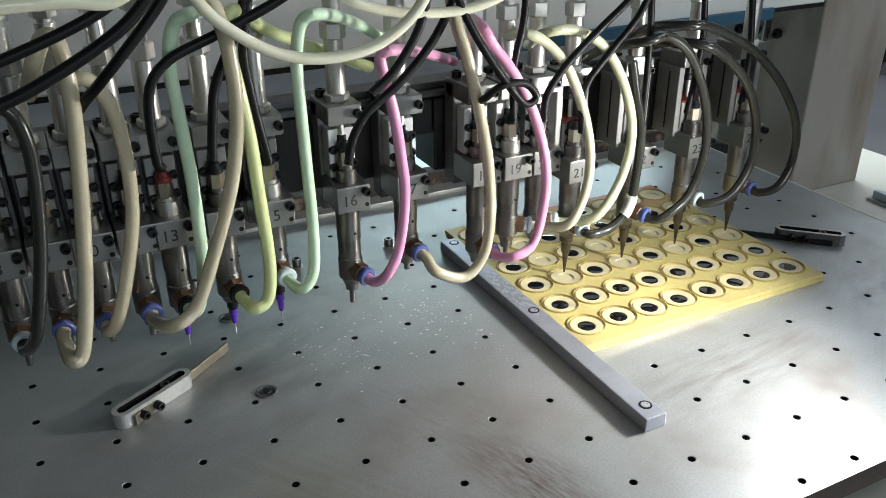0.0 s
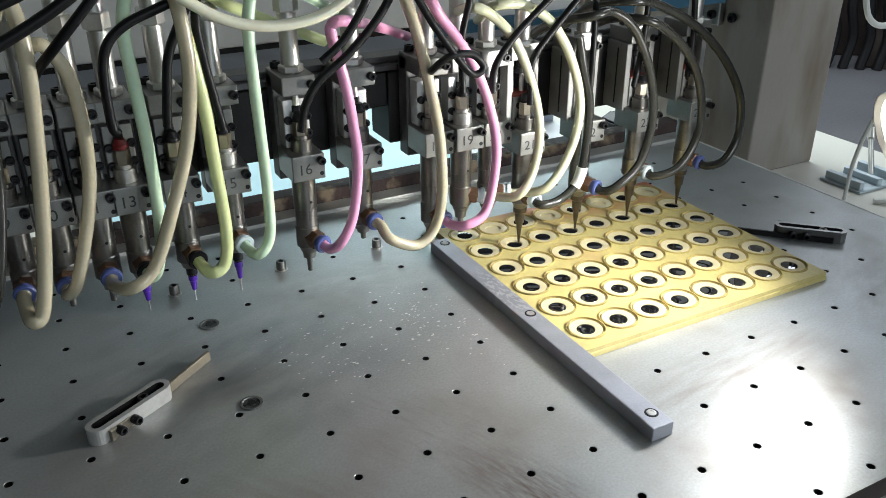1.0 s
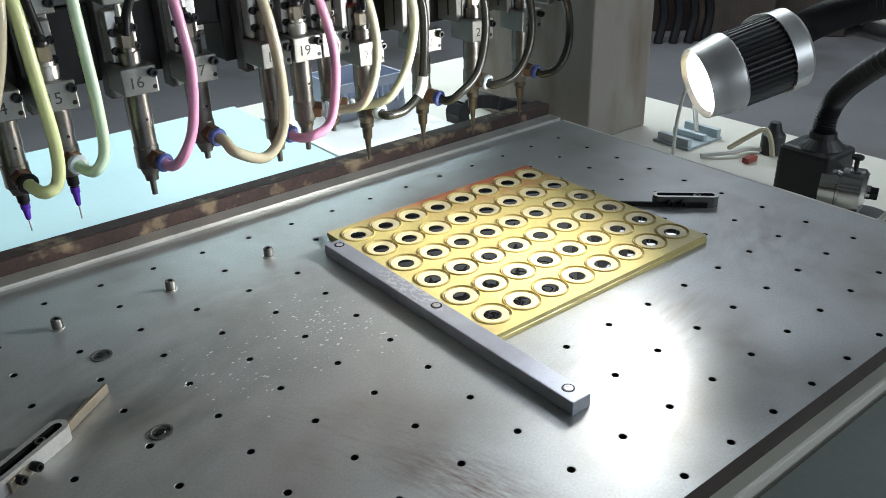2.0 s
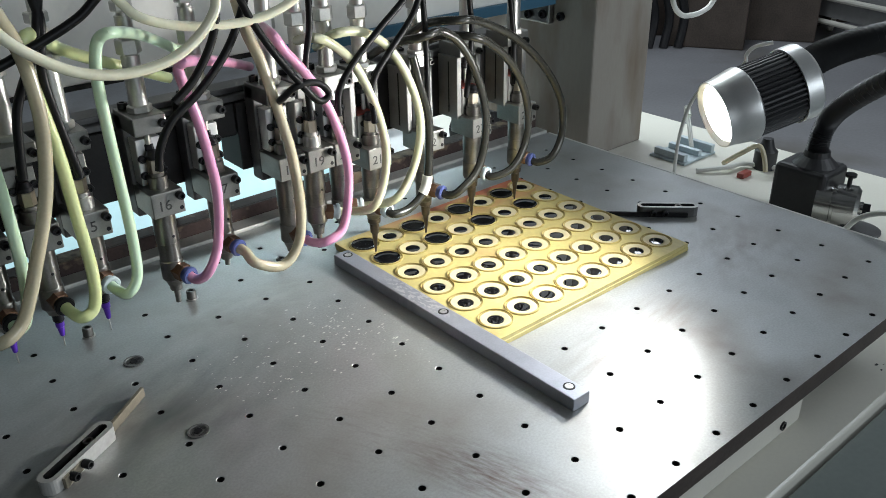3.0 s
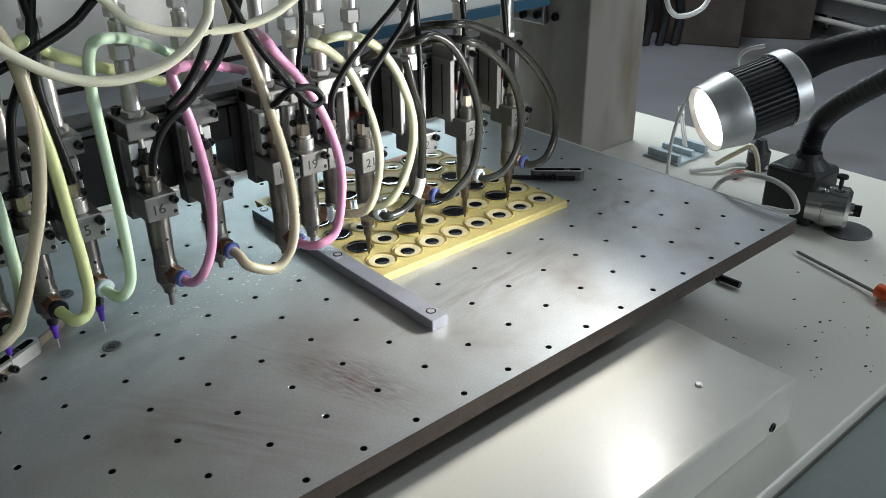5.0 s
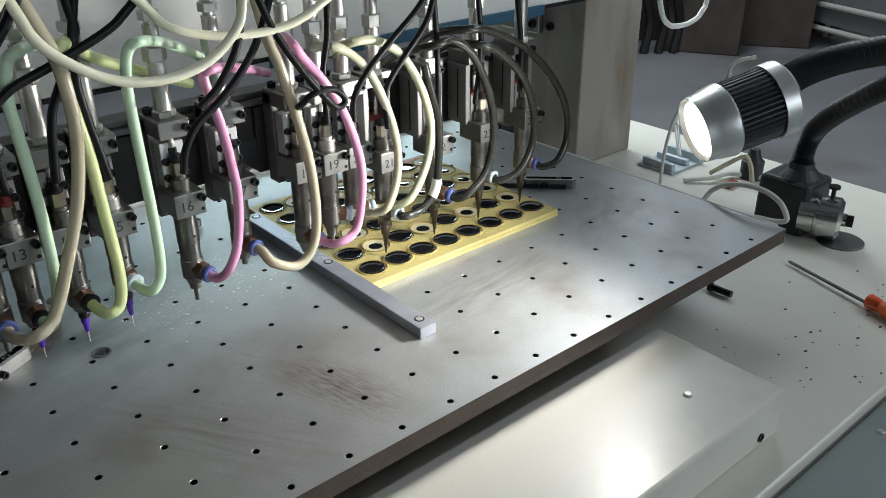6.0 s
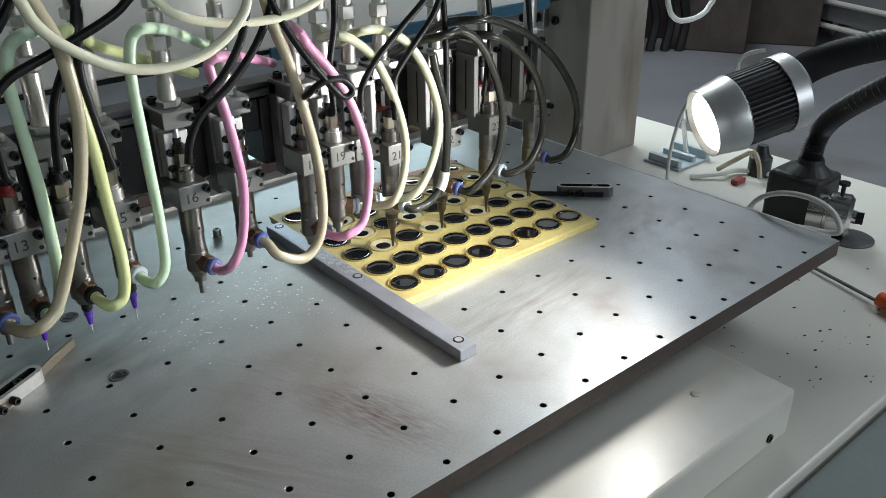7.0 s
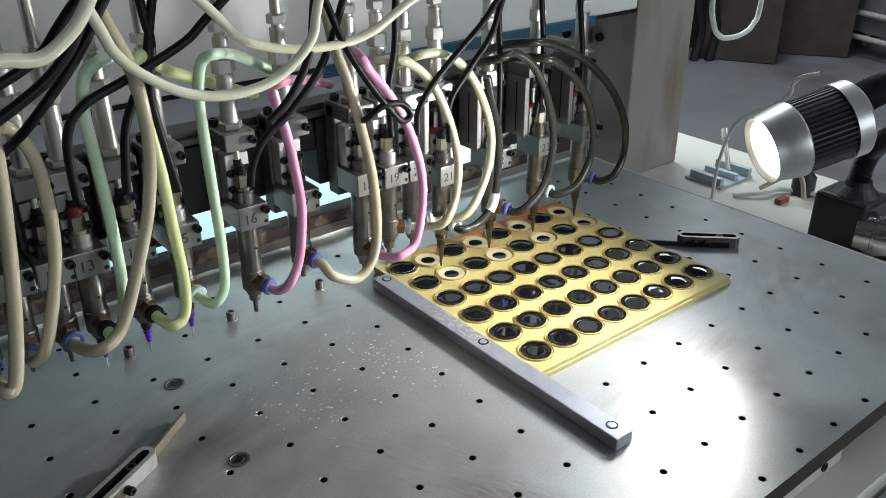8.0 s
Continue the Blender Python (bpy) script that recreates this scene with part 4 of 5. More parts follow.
        put("needle", bm, CHROME, "fine bright needle", True)
    else:
        n = end
        lathe(bm, (0, 0, end), (0, 0, -1), [(0, 0.0058), (n * 0.3, 0.0052), (n * 0.35, 0.0026), (n, 0.0024)], 14)
        put("nozzle", bm, VALVE_STEEL, "short steel nozzle", True)
    return ob


OFF = 0.048
F = 0.220
for x, number, top, tip, kind, mouth in (
    (-0.455, "", 0.146, 0.050, "stub", (0.003, F, 0.079)), (-0.425, "7", 0.146, 0.050, "stub", (0.003, F, 0.079)), (-0.393, "8", 0.146, 0.050, "stub", (0.001, F, 0.079)),
    (-0.364, "9", 0.146, 0.050, "stub", (-0.003, F, 0.081)), (-0.337, "10", 0.146, 0.054, "stub", (-0.002, F, 0.079)), (-0.3085, "11", 0.146, 0.051, "stub", (0.0, F, 0.079)),
    (-0.284, "13", 0.146, 0.034, "purple", (0.001, F, 0.078)), (-0.248, "14", 0.146, 0.034, "purple", (0.003, F, 0.078)), (-0.2105, "15", 0.146, 0.033, "purple", (0.0025, F, 0.083)),
    (-0.150, "16", 0.146, 0.037, "stub", (0.007, F, 0.068)), (-0.100, "17", 0.146, 0.056, "stub", (0.004, F, 0.078)), (-0.033, "18", 0.146, 0.036, "stub", (0.004, F, 0.065)),
    (-0.003, "19", 0.146, 0.040, "stub", (0.021, 0.234, 0.075)), (0.0255, "20", 0.146, 0.051, "stub", (0.020, 0.234, 0.073)),
    (0.0625, "21", 0.131, 0.0125, "needle", (0.004, F, 0.064)), (0.130, "22", 0.131, 0.0125, "needle", (0.008, F, 0.063)),
    (0.1965, "23", 0.131, 0.0125, "needle", (0.0045, F, 0.067)), (0.2645, "24", 0.131, 0.0125, "needle", (0.0065, F, 0.065)),
):
    valve(x - OFF, number, top, tip, kind, mouth)


def hose(name, label, colour, r, points, fed=""):
    """A feed tube, hose or cable that hangs on the carriage."""
    if fed:
        points = [*MOUTHS[fed], *points]
    points = [Vector(p) for p in points]
    # run on, up and away, where the tube comes from above the carriage
    for flip in (False, True):
        if flip:
            points.reverse()
        p, d = points[-1], (points[-1] - points[-2]).normalized()
        if p.z > 0.278 and d.z > 0.05:
            points += [p + d * 0.07 + Vector((0, 0, 0.005)), p + d * 0.12 + Vector((0, 0, 0.04)), p + d * 0.14 + Vector((0, 0, 0.13)), p + d * 0.14 + Vector((0, 0, 0.26))]
        elif p.x < -0.395 and not fed and d.x < -0.5:
            points += [p + d * 0.08, p + d * 0.2 + Vector((0, 0, 0.03)), p + d * 0.3 + Vector((0, 0, 0.12))]
    points.reverse()
    bm = bmesh.new()
    sweep(bm, points, r, 12, 6)
    group = {"clear_tube": "feed tubes of the valves", "dark_tube": "feed tubes of the valves", "cable": "cables over the valves", "overhead_hose": "hoses over the valves"}[name]
    ob = part({"clear_tube": "feed_tube", "dark_tube": "feed_tube", "cable": "air_cable", "overhead_hose": "hose"}[name], bm, HOSE[colour], None, "", True)
    if "sleeve" in label:
        bm = bmesh.new()
        mid = smooth_path(points, 8)
        sweep(bm, mid[22:28], r * 1.25, 12, 3)
        part("sleeve", bm, WHITE_PLASTIC, ob, "white printed sleeve", True)
    return on_head(tagged(ob, label, {"cable": "cable", "overhead_hose": "hose"}.get(name, "tube"), group))


hose('clear_tube', 'soft pink translucent plastic feed tube', 'pink', 0.0042, [(-0.184, 0.2, 0.079), (-0.173, 0.2, 0.1), (-0.167, 0.2, 0.141), (-0.169, 0.2, 0.173), (-0.174, 0.2, 0.208), (-0.181, 0.2, 0.237), (-0.182, 0.2, 0.249), (-0.172, 0.2, 0.252), (-0.124, 0.25, 0.234), (-0.079, 0.29, 0.214)], '16')
hose('clear_tube', 'cloudy beige translucent plastic feed tube', 'beige', 0.0046, [(-0.141, 0.2, 0.071), (-0.117, 0.2, 0.06), (-0.1, 0.2, 0.073), (-0.093, 0.2, 0.102), (-0.095, 0.2, 0.151), (-0.104, 0.2, 0.198), (-0.115, 0.2, 0.241), (-0.124, 0.2, 0.266), (-0.13, 0.2, 0.293)], '17')
hose('clear_tube', 'soft pink translucent plastic feed tube', 'pink', 0.0042, [(-0.069, 0.2, 0.068), (-0.05, 0.2, 0.077), (-0.041, 0.2, 0.117), (-0.043, 0.2, 0.151), (-0.056, 0.2, 0.191), (-0.075, 0.2, 0.224), (-0.092, 0.2, 0.245), (-0.102, 0.2, 0.26), (-0.085, 0.25, 0.258)], '18')
hose('clear_tube', 'pale straw-yellow translucent plastic feed tube', 'straw', 0.0042, [(-0.013, 0.205, 0.083), (0.002, 0.205, 0.106), (0.006, 0.205, 0.141), (-0.004, 0.205, 0.182), (-0.023, 0.205, 0.221), (-0.045, 0.205, 0.243), (-0.063, 0.205, 0.251), (-0.051, 0.255, 0.238)], '19')
hose('clear_tube', 'pale straw-yellow translucent plastic feed tube', 'straw', 0.0042, [(0.021, 0.21, 0.082), (0.044, 0.21, 0.112), (0.052, 0.21, 0.152), (0.041, 0.21, 0.193), (0.018, 0.21, 0.229), (-0.011, 0.21, 0.247), (-0.04, 0.21, 0.249), (-0.026, 0.26, 0.228)], '20')
hose('dark_tube', 'smoky dark translucent feed tube with white sleeve', 'smoke', 0.0042, [(0.041, 0.215, 0.064), (0.06, 0.215, 0.08), (0.066, 0.215, 0.117), (0.066, 0.215, 0.154), (0.057, 0.215, 0.185), (0.049, 0.215, 0.215)], '21')
hose('dark_tube', 'smoky dark translucent feed tube', 'smoke', 0.0042, [(0.1, 0.205, 0.07), (0.124, 0.205, 0.088), (0.134, 0.205, 0.13), (0.126, 0.205, 0.173), (0.103, 0.205, 0.216), (0.076, 0.205, 0.235), (0.053, 0.205, 0.233), (0.036, 0.235, 0.224), (0.022, 0.262, 0.205)], '22')
hose('dark_tube', 'smoky dark translucent feed tube', 'smoke', 0.0042, [(0.175, 0.205, 0.075), (0.194, 0.205, 0.103), (0.193, 0.205, 0.143), (0.174, 0.205, 0.182), (0.142, 0.205, 0.211), (0.114, 0.205, 0.224), (0.098, 0.235, 0.222), (0.084, 0.262, 0.206)], '23')
hose('dark_tube', 'smoky dark translucent feed tube', 'smoke', 0.0042, [(0.238, 0.205, 0.072), (0.251, 0.205, 0.096), (0.246, 0.205, 0.135), (0.217, 0.205, 0.177), (0.174, 0.205, 0.213), (0.124, 0.205, 0.237), (0.096, 0.205, 0.242), (0.080, 0.235, 0.236), (0.066, 0.262, 0.214)], '24')
hose('clear_tube', 'mint green translucent plastic feed tube', 'mint', 0.0042, [(-0.251, 0.2, 0.084), (-0.242, 0.2, 0.097), (-0.24, 0.2, 0.133), (-0.241, 0.2, 0.185), (-0.242, 0.2, 0.237), (-0.241, 0.2, 0.259), (-0.236, 0.2, 0.277), (-0.224, 0.2, 0.281), (-0.182, 0.25, 0.263), (-0.13, 0.29, 0.231)], '15')
hose('clear_tube', 'yellow-green translucent plastic feed tube', 'lime', 0.0046, [(-0.288, 0.2, 0.077), (-0.278, 0.2, 0.083), (-0.274, 0.2, 0.11), (-0.276, 0.2, 0.162), (-0.278, 0.2, 0.207), (-0.282, 0.2, 0.242), (-0.285, 0.2, 0.271), (-0.278, 0.2, 0.288), (-0.241, 0.25, 0.261), (-0.155, 0.29, 0.218)], '14')
hose('clear_tube', 'cloudy beige translucent plastic feed tube', 'beige', 0.0048, [(-0.348, 0.185, 0.087), (-0.33, 0.185, 0.099), (-0.311, 0.185, 0.142), (-0.296, 0.185, 0.184), (-0.288, 0.185, 0.228), (-0.288, 0.185, 0.264), (-0.292, 0.185, 0.288), (-0.299, 0.185, 0.308)], '11')
hose('clear_tube', 'mint green translucent plastic feed tube', 'mint', 0.0044, [(-0.326, 0.2, 0.091), (-0.32, 0.2, 0.12), (-0.319, 0.2, 0.179), (-0.321, 0.2, 0.229), (-0.322, 0.2, 0.258), (-0.317, 0.2, 0.281), (-0.307, 0.2, 0.288), (-0.284, 0.24, 0.282)], '13')
hose('clear_tube', 'cloudy beige translucent plastic feed tube', 'beige', 0.0046, [(-0.379, 0.2, 0.096), (-0.363, 0.2, 0.147), (-0.357, 0.2, 0.186), (-0.358, 0.2, 0.231), (-0.367, 0.2, 0.253), (-0.375, 0.2, 0.257), (-0.382, 0.23, 0.244)], '10')
hose('clear_tube', 'cloudy beige translucent plastic feed tube', 'beige', 0.005, [(-0.413, 0.19, 0.076), (-0.405, 0.19, 0.083), (-0.395, 0.19, 0.131), (-0.386, 0.19, 0.195), (-0.381, 0.19, 0.247), (-0.382, 0.19, 0.28), (-0.389, 0.19, 0.284), (-0.397, 0.19, 0.269), (-0.403, 0.22, 0.246)], '9')
hose('dark_tube', 'smoky dark translucent feed tube', 'smoke', 0.0042, [(-0.429, 0.19, 0.103), (-0.416, 0.19, 0.156), (-0.409, 0.19, 0.21), (-0.411, 0.19, 0.238), (-0.419, 0.19, 0.249), (-0.433, 0.19, 0.248)], '8')
hose('clear_tube', 'cloudy beige translucent plastic feed tube', 'beige', 0.0046, [(-0.469, 0.2, 0.096), (-0.466, 0.2, 0.082), (-0.457, 0.2, 0.101), (-0.444, 0.2, 0.158), (-0.432, 0.2, 0.228), (-0.428, 0.2, 0.27), (-0.434, 0.2, 0.28)])
hose('overhead_hose', 'pale cream hose sagging above the valves', 'cream', 0.0037, [(-0.315, 0.16, 0.321), (-0.307, 0.16, 0.301), (-0.292, 0.16, 0.285), (-0.267, 0.16, 0.269), (-0.239, 0.16, 0.262), (-0.209, 0.16, 0.264), (-0.186, 0.16, 0.274), (-0.168, 0.16, 0.291), (-0.162, 0.16, 0.311)])
hose('overhead_hose', 'pale cream hose sagging above the valves', 'cream', 0.0035, [(-0.228, 0.18, 0.31), (-0.211, 0.18, 0.292), (-0.177, 0.18, 0.281), (-0.135, 0.18, 0.278), (-0.105, 0.18, 0.283), (-0.078, 0.18, 0.296)])
hose('overhead_hose', 'pale cream hose sagging above the valves', 'cream', 0.0042, [(-0.4, 0.14, 0.311), (-0.375, 0.14, 0.311), (-0.355, 0.14, 0.309), (-0.338, 0.14, 0.319), (-0.326, 0.14, 0.332), (-0.313, 0.14, 0.355)])
hose('cable', 'glossy black pneumatic cable', 'black', 0.0032, [(-0.443, 0.16, 0.272), (-0.41, 0.16, 0.281), (-0.374, 0.16, 0.294), (-0.351, 0.16, 0.306), (-0.335, 0.16, 0.323)])
hose('cable', 'glossy black pneumatic cable', 'black', 0.0036, [(-0.443, 0.16, 0.251), (-0.415, 0.16, 0.258), (-0.385, 0.16, 0.271), (-0.353, 0.16, 0.289), (-0.335, 0.16, 0.305), (-0.324, 0.16, 0.322)])
hose('cable', 'glossy black pneumatic cable', 'black', 0.0032, [(-0.385, 0.240, 0.170), (-0.385, 0.240, 0.185), (-0.384, 0.228, 0.212), (-0.378, 0.20, 0.238), (-0.364, 0.175, 0.26), (-0.34, 0.17, 0.286), (-0.325, 0.17, 0.303), (-0.313, 0.17, 0.32)])
hose('cable', 'glossy black pneumatic cable', 'black', 0.0032, [(-0.337, 0.19, 0.197), (-0.34, 0.19, 0.205), (-0.338, 0.19, 0.245), (-0.324, 0.19, 0.264), (-0.292, 0.19, 0.277), (-0.252, 0.19, 0.294), (-0.232, 0.19, 0.309)])
hose('cable', 'glossy black pneumatic cable', 'black', 0.0032, [(-0.304, 0.2, 0.194), (-0.302, 0.2, 0.211), (-0.297, 0.2, 0.24), (-0.287, 0.2, 0.261), (-0.276, 0.2, 0.281), (-0.269, 0.2, 0.307)])
hose('cable', 'glossy black pneumatic cable', 'black', 0.0032, [(-0.267, 0.2, 0.186), (-0.27, 0.2, 0.206), (-0.274, 0.2, 0.234), (-0.276, 0.2, 0.263), (-0.27, 0.2, 0.294), (-0.272, 0.2, 0.314)])
hose('cable', 'glossy black pneumatic cable', 'black', 0.0032, [(-0.212, 0.195, 0.177), (-0.208, 0.195, 0.194), (-0.196, 0.195, 0.212), (-0.172, 0.195, 0.229), (-0.148, 0.195, 0.252), (-0.132, 0.195, 0.276), (-0.121, 0.195, 0.301)])
hose('cable', 'glossy black pneumatic cable', 'black', 0.0031, [(-0.198, 0.18, 0.23), (-0.182, 0.18, 0.242), (-0.167, 0.18, 0.261), (-0.158, 0.18, 0.28), (-0.154, 0.18, 0.305)])
hose('cable', 'glossy black pneumatic cable with a small coil', 'black', 0.0029, [(-0.14, 0.18, 0.304), (-0.129, 0.18, 0.278), (-0.113, 0.18, 0.251), (-0.094, 0.18, 0.225), (-0.077, 0.18, 0.206), (-0.067, 0.18, 0.21), (-0.077, 0.18, 0.221), (-0.096, 0.18, 0.222), (-0.106, 0.188, 0.212), (-0.099, 0.208, 0.203), (-0.087, 0.234, 0.192), (-0.081, 0.241, 0.178)])
hose('cable', 'glossy black pneumatic cable', 'black', 0.003, [(-0.046, 0.2, 0.182), (-0.044, 0.2, 0.203), (-0.027, 0.2, 0.225), (0.003, 0.2, 0.25), (0.028, 0.2, 0.269), (0.047, 0.2, 0.289)])
hose('cable', 'glossy black pneumatic cable', 'black', 0.003, [(-0.005, 0.205, 0.165), (-0.005, 0.205, 0.201), (0.017, 0.205, 0.228), (0.044, 0.205, 0.256), (0.057, 0.205, 0.287)])
hose('cable', 'glossy black pneumatic cable', 'black', 0.0028, [(0.065, 0.215, 0.144), (0.066, 0.215, 0.184), (0.065, 0.215, 0.236), (0.061, 0.215, 0.286)])
hose('cable', 'glossy black pneumatic cable', 'black', 0.0028, [(0.116, 0.215, 0.162), (0.121, 0.215, 0.197), (0.123, 0.215, 0.231), (0.117, 0.215, 0.282)])
hose('cable', 'glossy black pneumatic cable', 'black', 0.0028, [(0.181, 0.215, 0.163), (0.182, 0.215, 0.2), (0.178, 0.215, 0.235), (0.17, 0.215, 0.279)])
hose('cable', 'glossy black pneumatic cable', 'black', 0.0028, [(-0.074, 0.2, 0.186), (-0.075, 0.2, 0.228), (-0.068, 0.2, 0.261), (-0.066, 0.2, 0.296)])

# ---- the work lamp on its flexible neck ----
lamp = empty("work_lamp", "lit black and silver machine lamp on a ribbed flexible neck", "work lamp", at=(0.65, 0.05, BASE_Z))
shift = Vector((-0.65, -0.05, -BASE_Z))


def lam(name, bm, material, label="", smooth=True, parent=None):
    ob = part(name, bm, material, lamp, label, smooth)
    ob.location = shift
    return ob


bm = bmesh.new()
lathe(bm, LAMP_FRONT, -LAMP_AXIS, [(0.004, 0.026), (0.0, 0.030), (0.0, 0.031), (0.010, 0.0318), (0.012, 0.0325), (0.026, 0.0348), (0.029, 0.0348), (0.031, 0.033), (0.031, 0.02)], 36)
lam("front_rim", bm, BRUSHED, "brushed silver front rim")
bm = bmesh.new()
lathe(bm, LAMP_FRONT - LAMP_AXIS * 0.0035, -LAMP_AXIS, [(0, 0.0258), (0.0015, 0.0258)], 32)
lam("diffuser", bm, GLOW, "glowing white led face")
bm = bmesh.new()
side = LAMP_AXIS.orthogonal().normalized()
up = LAMP_AXIS.cross(side)
ends = []
for d in (0.030, 0.074):
    ends.append([bm.verts.new(LAMP_FRONT - LAMP_AXIS * d + (side * math.cos(a) + up * math.sin(a)) * r) for a, r in ((2 * math.pi * k / 132, (0.0315, 0.0335, 0.0335)[k % 3]) for k in range(132))])
for k in range(132):
    n = (k + 1) % 132
    bm.faces.new((ends[0][k], ends[0][n], ends[1][n], ends[1][k]))
bm.faces.new(ends[0][::-1])
bm.faces.new(ends[1])
lam("finned_body", bm, RUBBER, "black finned lamp body", False)
bm = bmesh.new()
lathe(bm, LAMP_REAR + LAMP_AXIS * 0.012, -LAMP_AXIS, [(0, 0.02), (0, 0.0352), (0.014, 0.0352), (0.018, 0.031), (0.018, 0.012)], 36)
lam("rear_ring", bm, BRUSHED, "brushed silver rear ring")
bm = bmesh.new()
sweep(bm, [LAMP_REAR - LAMP_AXIS * 0.004, (0.338, -0.028, 0.204), (0.391, -0.038, 0.213), (0.457, -0.060, 0.217), (0.516, -0.076, 0.210), (0.568, -0.064, 0.172), (0.606, -0.011, 0.141), (0.650, 0.059, 0.084), (0.677, 0.096, 0.042), (0.678, 0.104, 0.007), (0.678, 0.101, -0.015)], 0.0112, 18, 18, 0.32)
lam("flexible_neck", bm, RUBBER, "black ribbed flexible neck")
bm = bmesh.new()
box(bm, 0.645, 0.713, 0.070, 0.146, BASE_Z, -0.022, 0.008, 3)
lathe(bm, (0.678, 0.103, -0.022), (0, 0, 1), [(0, 0.03), (0.012, 0.018), (0.020, 0.0165), (0.020, 0.012)], 24)
lam("magnet_base", bm, RUBBER, "black lamp base block", False)
bm = bmesh.new()
lathe(bm, (0.660, 0.074, -0.066), (0.35, -0.94, 0.0), [(-0.01, 0.024), (0.010, 0.026), (0.011, 0.024), (0.014, 0.024), (0.015, 0.0295), (0.040, 0.0295), (0.045, 0.024), (0.045, 0.009), (0.050, 0.009)], 32)
lam("switch_drum", bm, POLISHED, "chromed switch drum")
bm = bmesh.new()
lathe(bm, (0.669, 0.048, -0.037), (0, 0, 1), [(0, 0.003), (0.014, 0.003), (0.014, 0.0075), (0.018, 0.0075)], 12)
lam("switch_knob", bm, BLACK_OXIDE_AND_SHADE, "black switch knob", False)
bm = bmesh.new()
lathe(bm, (0.678, 0.024, -0.066), (0.35, -0.94, 0), [(-0.006, 0.009), (0.006, 0.009), (0.006, 0.0)], 6)
lam("drum_nut", bm, BLACK_OXIDE_AND_SHADE, "black hexagon nut", False)
bm = bmesh.new()
lathe(bm, (0.680, 0.030, BASE_Z), (0, 0, 1), [(0, 0.031), (0.002, 0.031), (0.003, 0.029), (0.003, 0)], 28)
lam("base_disc", bm, SLIDE_GREY, "dark round base disc")

# ---- small things on the cabinet ----
bm = bmesh.new()
sweep(bm, [(0.4552, 0.0075, -0.006), (0.468, 0.0065, -0.005), (0.468, -0.003, 0.010), (0.468, -0.019, 0.022), (0.468, -0.043, 0.030), (0.468, -0.071, 0.031), (0.468, -0.093, 0.0225), (0.468, -0.104, 0.005), (0.467, -0.091, -0.0015), (0.464, -0.07, -0.003), (0.4555, -0.05, -0.004)], 0.0032, 10)
tagged(on_table(part("looped_cord", bm, WHITE_PLASTIC, None, "", True)), "white cord in a loop fixed to the table's end", "cord")
driver = empty("screwdriver", "screwdriver with an orange handle lying on the cabinet", "screwdriver", at=(0.53, -0.075, BASE_Z))
bm = bmesh.new()
lathe(bm, (0.034, 0.118, 0.0045), Vector((-0.034, -0.118, 0.002)), [(0, 0.0008), (0.004, 0.0022), (0.13, 0.0022)], 12)
part("shaft", bm, SLIDE_GREY, driver, "thin steel shaft", True)
bm = bmesh.new()
lathe(bm, (0.0, 0.0, 0.011), Vector((-0.034, -0.118, 0.0)), [(0, 0.004), (0.003, 0.009), (0.014, 0.009), (0.02, 0.007), (0.03, 0.0105), (0.085, 0.0105), (0.092, 0.007)], 12)
part("handle", bm, ORANGE, driver, "orange plastic handle", True)

latch = empty("toggle_latch", "small bright metal toggle latch bracket on the cabinet", "latch", at=(0.755, 0.365, BASE_Z))
bm = bmesh.new()
box(bm, -0.045, 0.045, -0.035, 0.035, 0, 0.004, 0.001)
box(bm, -0.040, -0.030, -0.03, 0.03, 0.004, 0.016, 0.001)
box(bm, 0.0, 0.01, -0.03, 0.03, 0.004, 0.014, 0.001)
box(bm, 0.03, 0.04, -0.035, 0.03, 0.004, 0.018, 0.001)
part("bracket", bm, GREY_RING, latch, "pale bracket plate")
bm = bmesh.new()
rod(bm, (0.01, -0.01, 0.012), (0.055, 0.035, 0.055), 0.004, 12)
rod(bm, (0.05, 0.03, 0.05), (0.06, 0.04, 0.062), 0.006, 12)
part("lever", bm, CHROME, latch, "bright lever", True)

# clutter beyond the lamp, on the cabinet
scrap = empty("cable_terminals", "loose wires with a red clip on the cabinet", "wires", at=(0.74, 0.24, BASE_Z))
bm = bmesh.new()
sweep(bm, [(-0.04, 0.06, 0.004), (0.0, 0.03, 0.008), (0.04, 0.02, 0.006), (0.07, -0.05, 0.006)], 0.004, 8)
part("wire", bm, WHITE_PLASTIC, scrap, "white wire", True)
bm = bmesh.new()
sweep(bm, [(0.02, 0.05, 0.004), (0.02, 0.02, 0.03), (0.03, 0.0, 0.045), (0.035, -0.01, 0.03), (0.03, -0.02, 0.006)], 0.004, 8)
part("wire", bm, HOSE["beige"], scrap, "dull yellowish wire", True)
bm = bmesh.new()
box(bm, -0.012, 0.014, -0.006, 0.006, 0, 0.009, 0.002)
part("clip", bm, RED_DULL, scrap, "red clip")
bm = bmesh.new()
lathe(bm, (0.06, 0.0, 0), (0, 0, 1), [(0, 0.018), (0.03, 0.018), (0.036, 0.012), (0.05, 0.008)], 14)
part("plug", bm, RUBBER, scrap, "black plug", True)

# white cord that hangs from the post
bm = bmesh.new()
sweep(bm, [(0.755, 0.43, 0.40), (0.762, 0.43, 0.20), (0.776, 0.43, 0.142), (0.800, 0.43, 0.119), (0.829, 0.43, 0.113), (0.865, 0.43, 0.115), (0.892, 0.43, 0.128), (0.906, 0.43, 0.17), (0.91, 0.43, 0.40)], 0.0045, 10)
tagged(part("hanging_cord", bm, WHITE_PLASTIC, None, "", True), "white cord hanging in a loop beside the post", "cord")

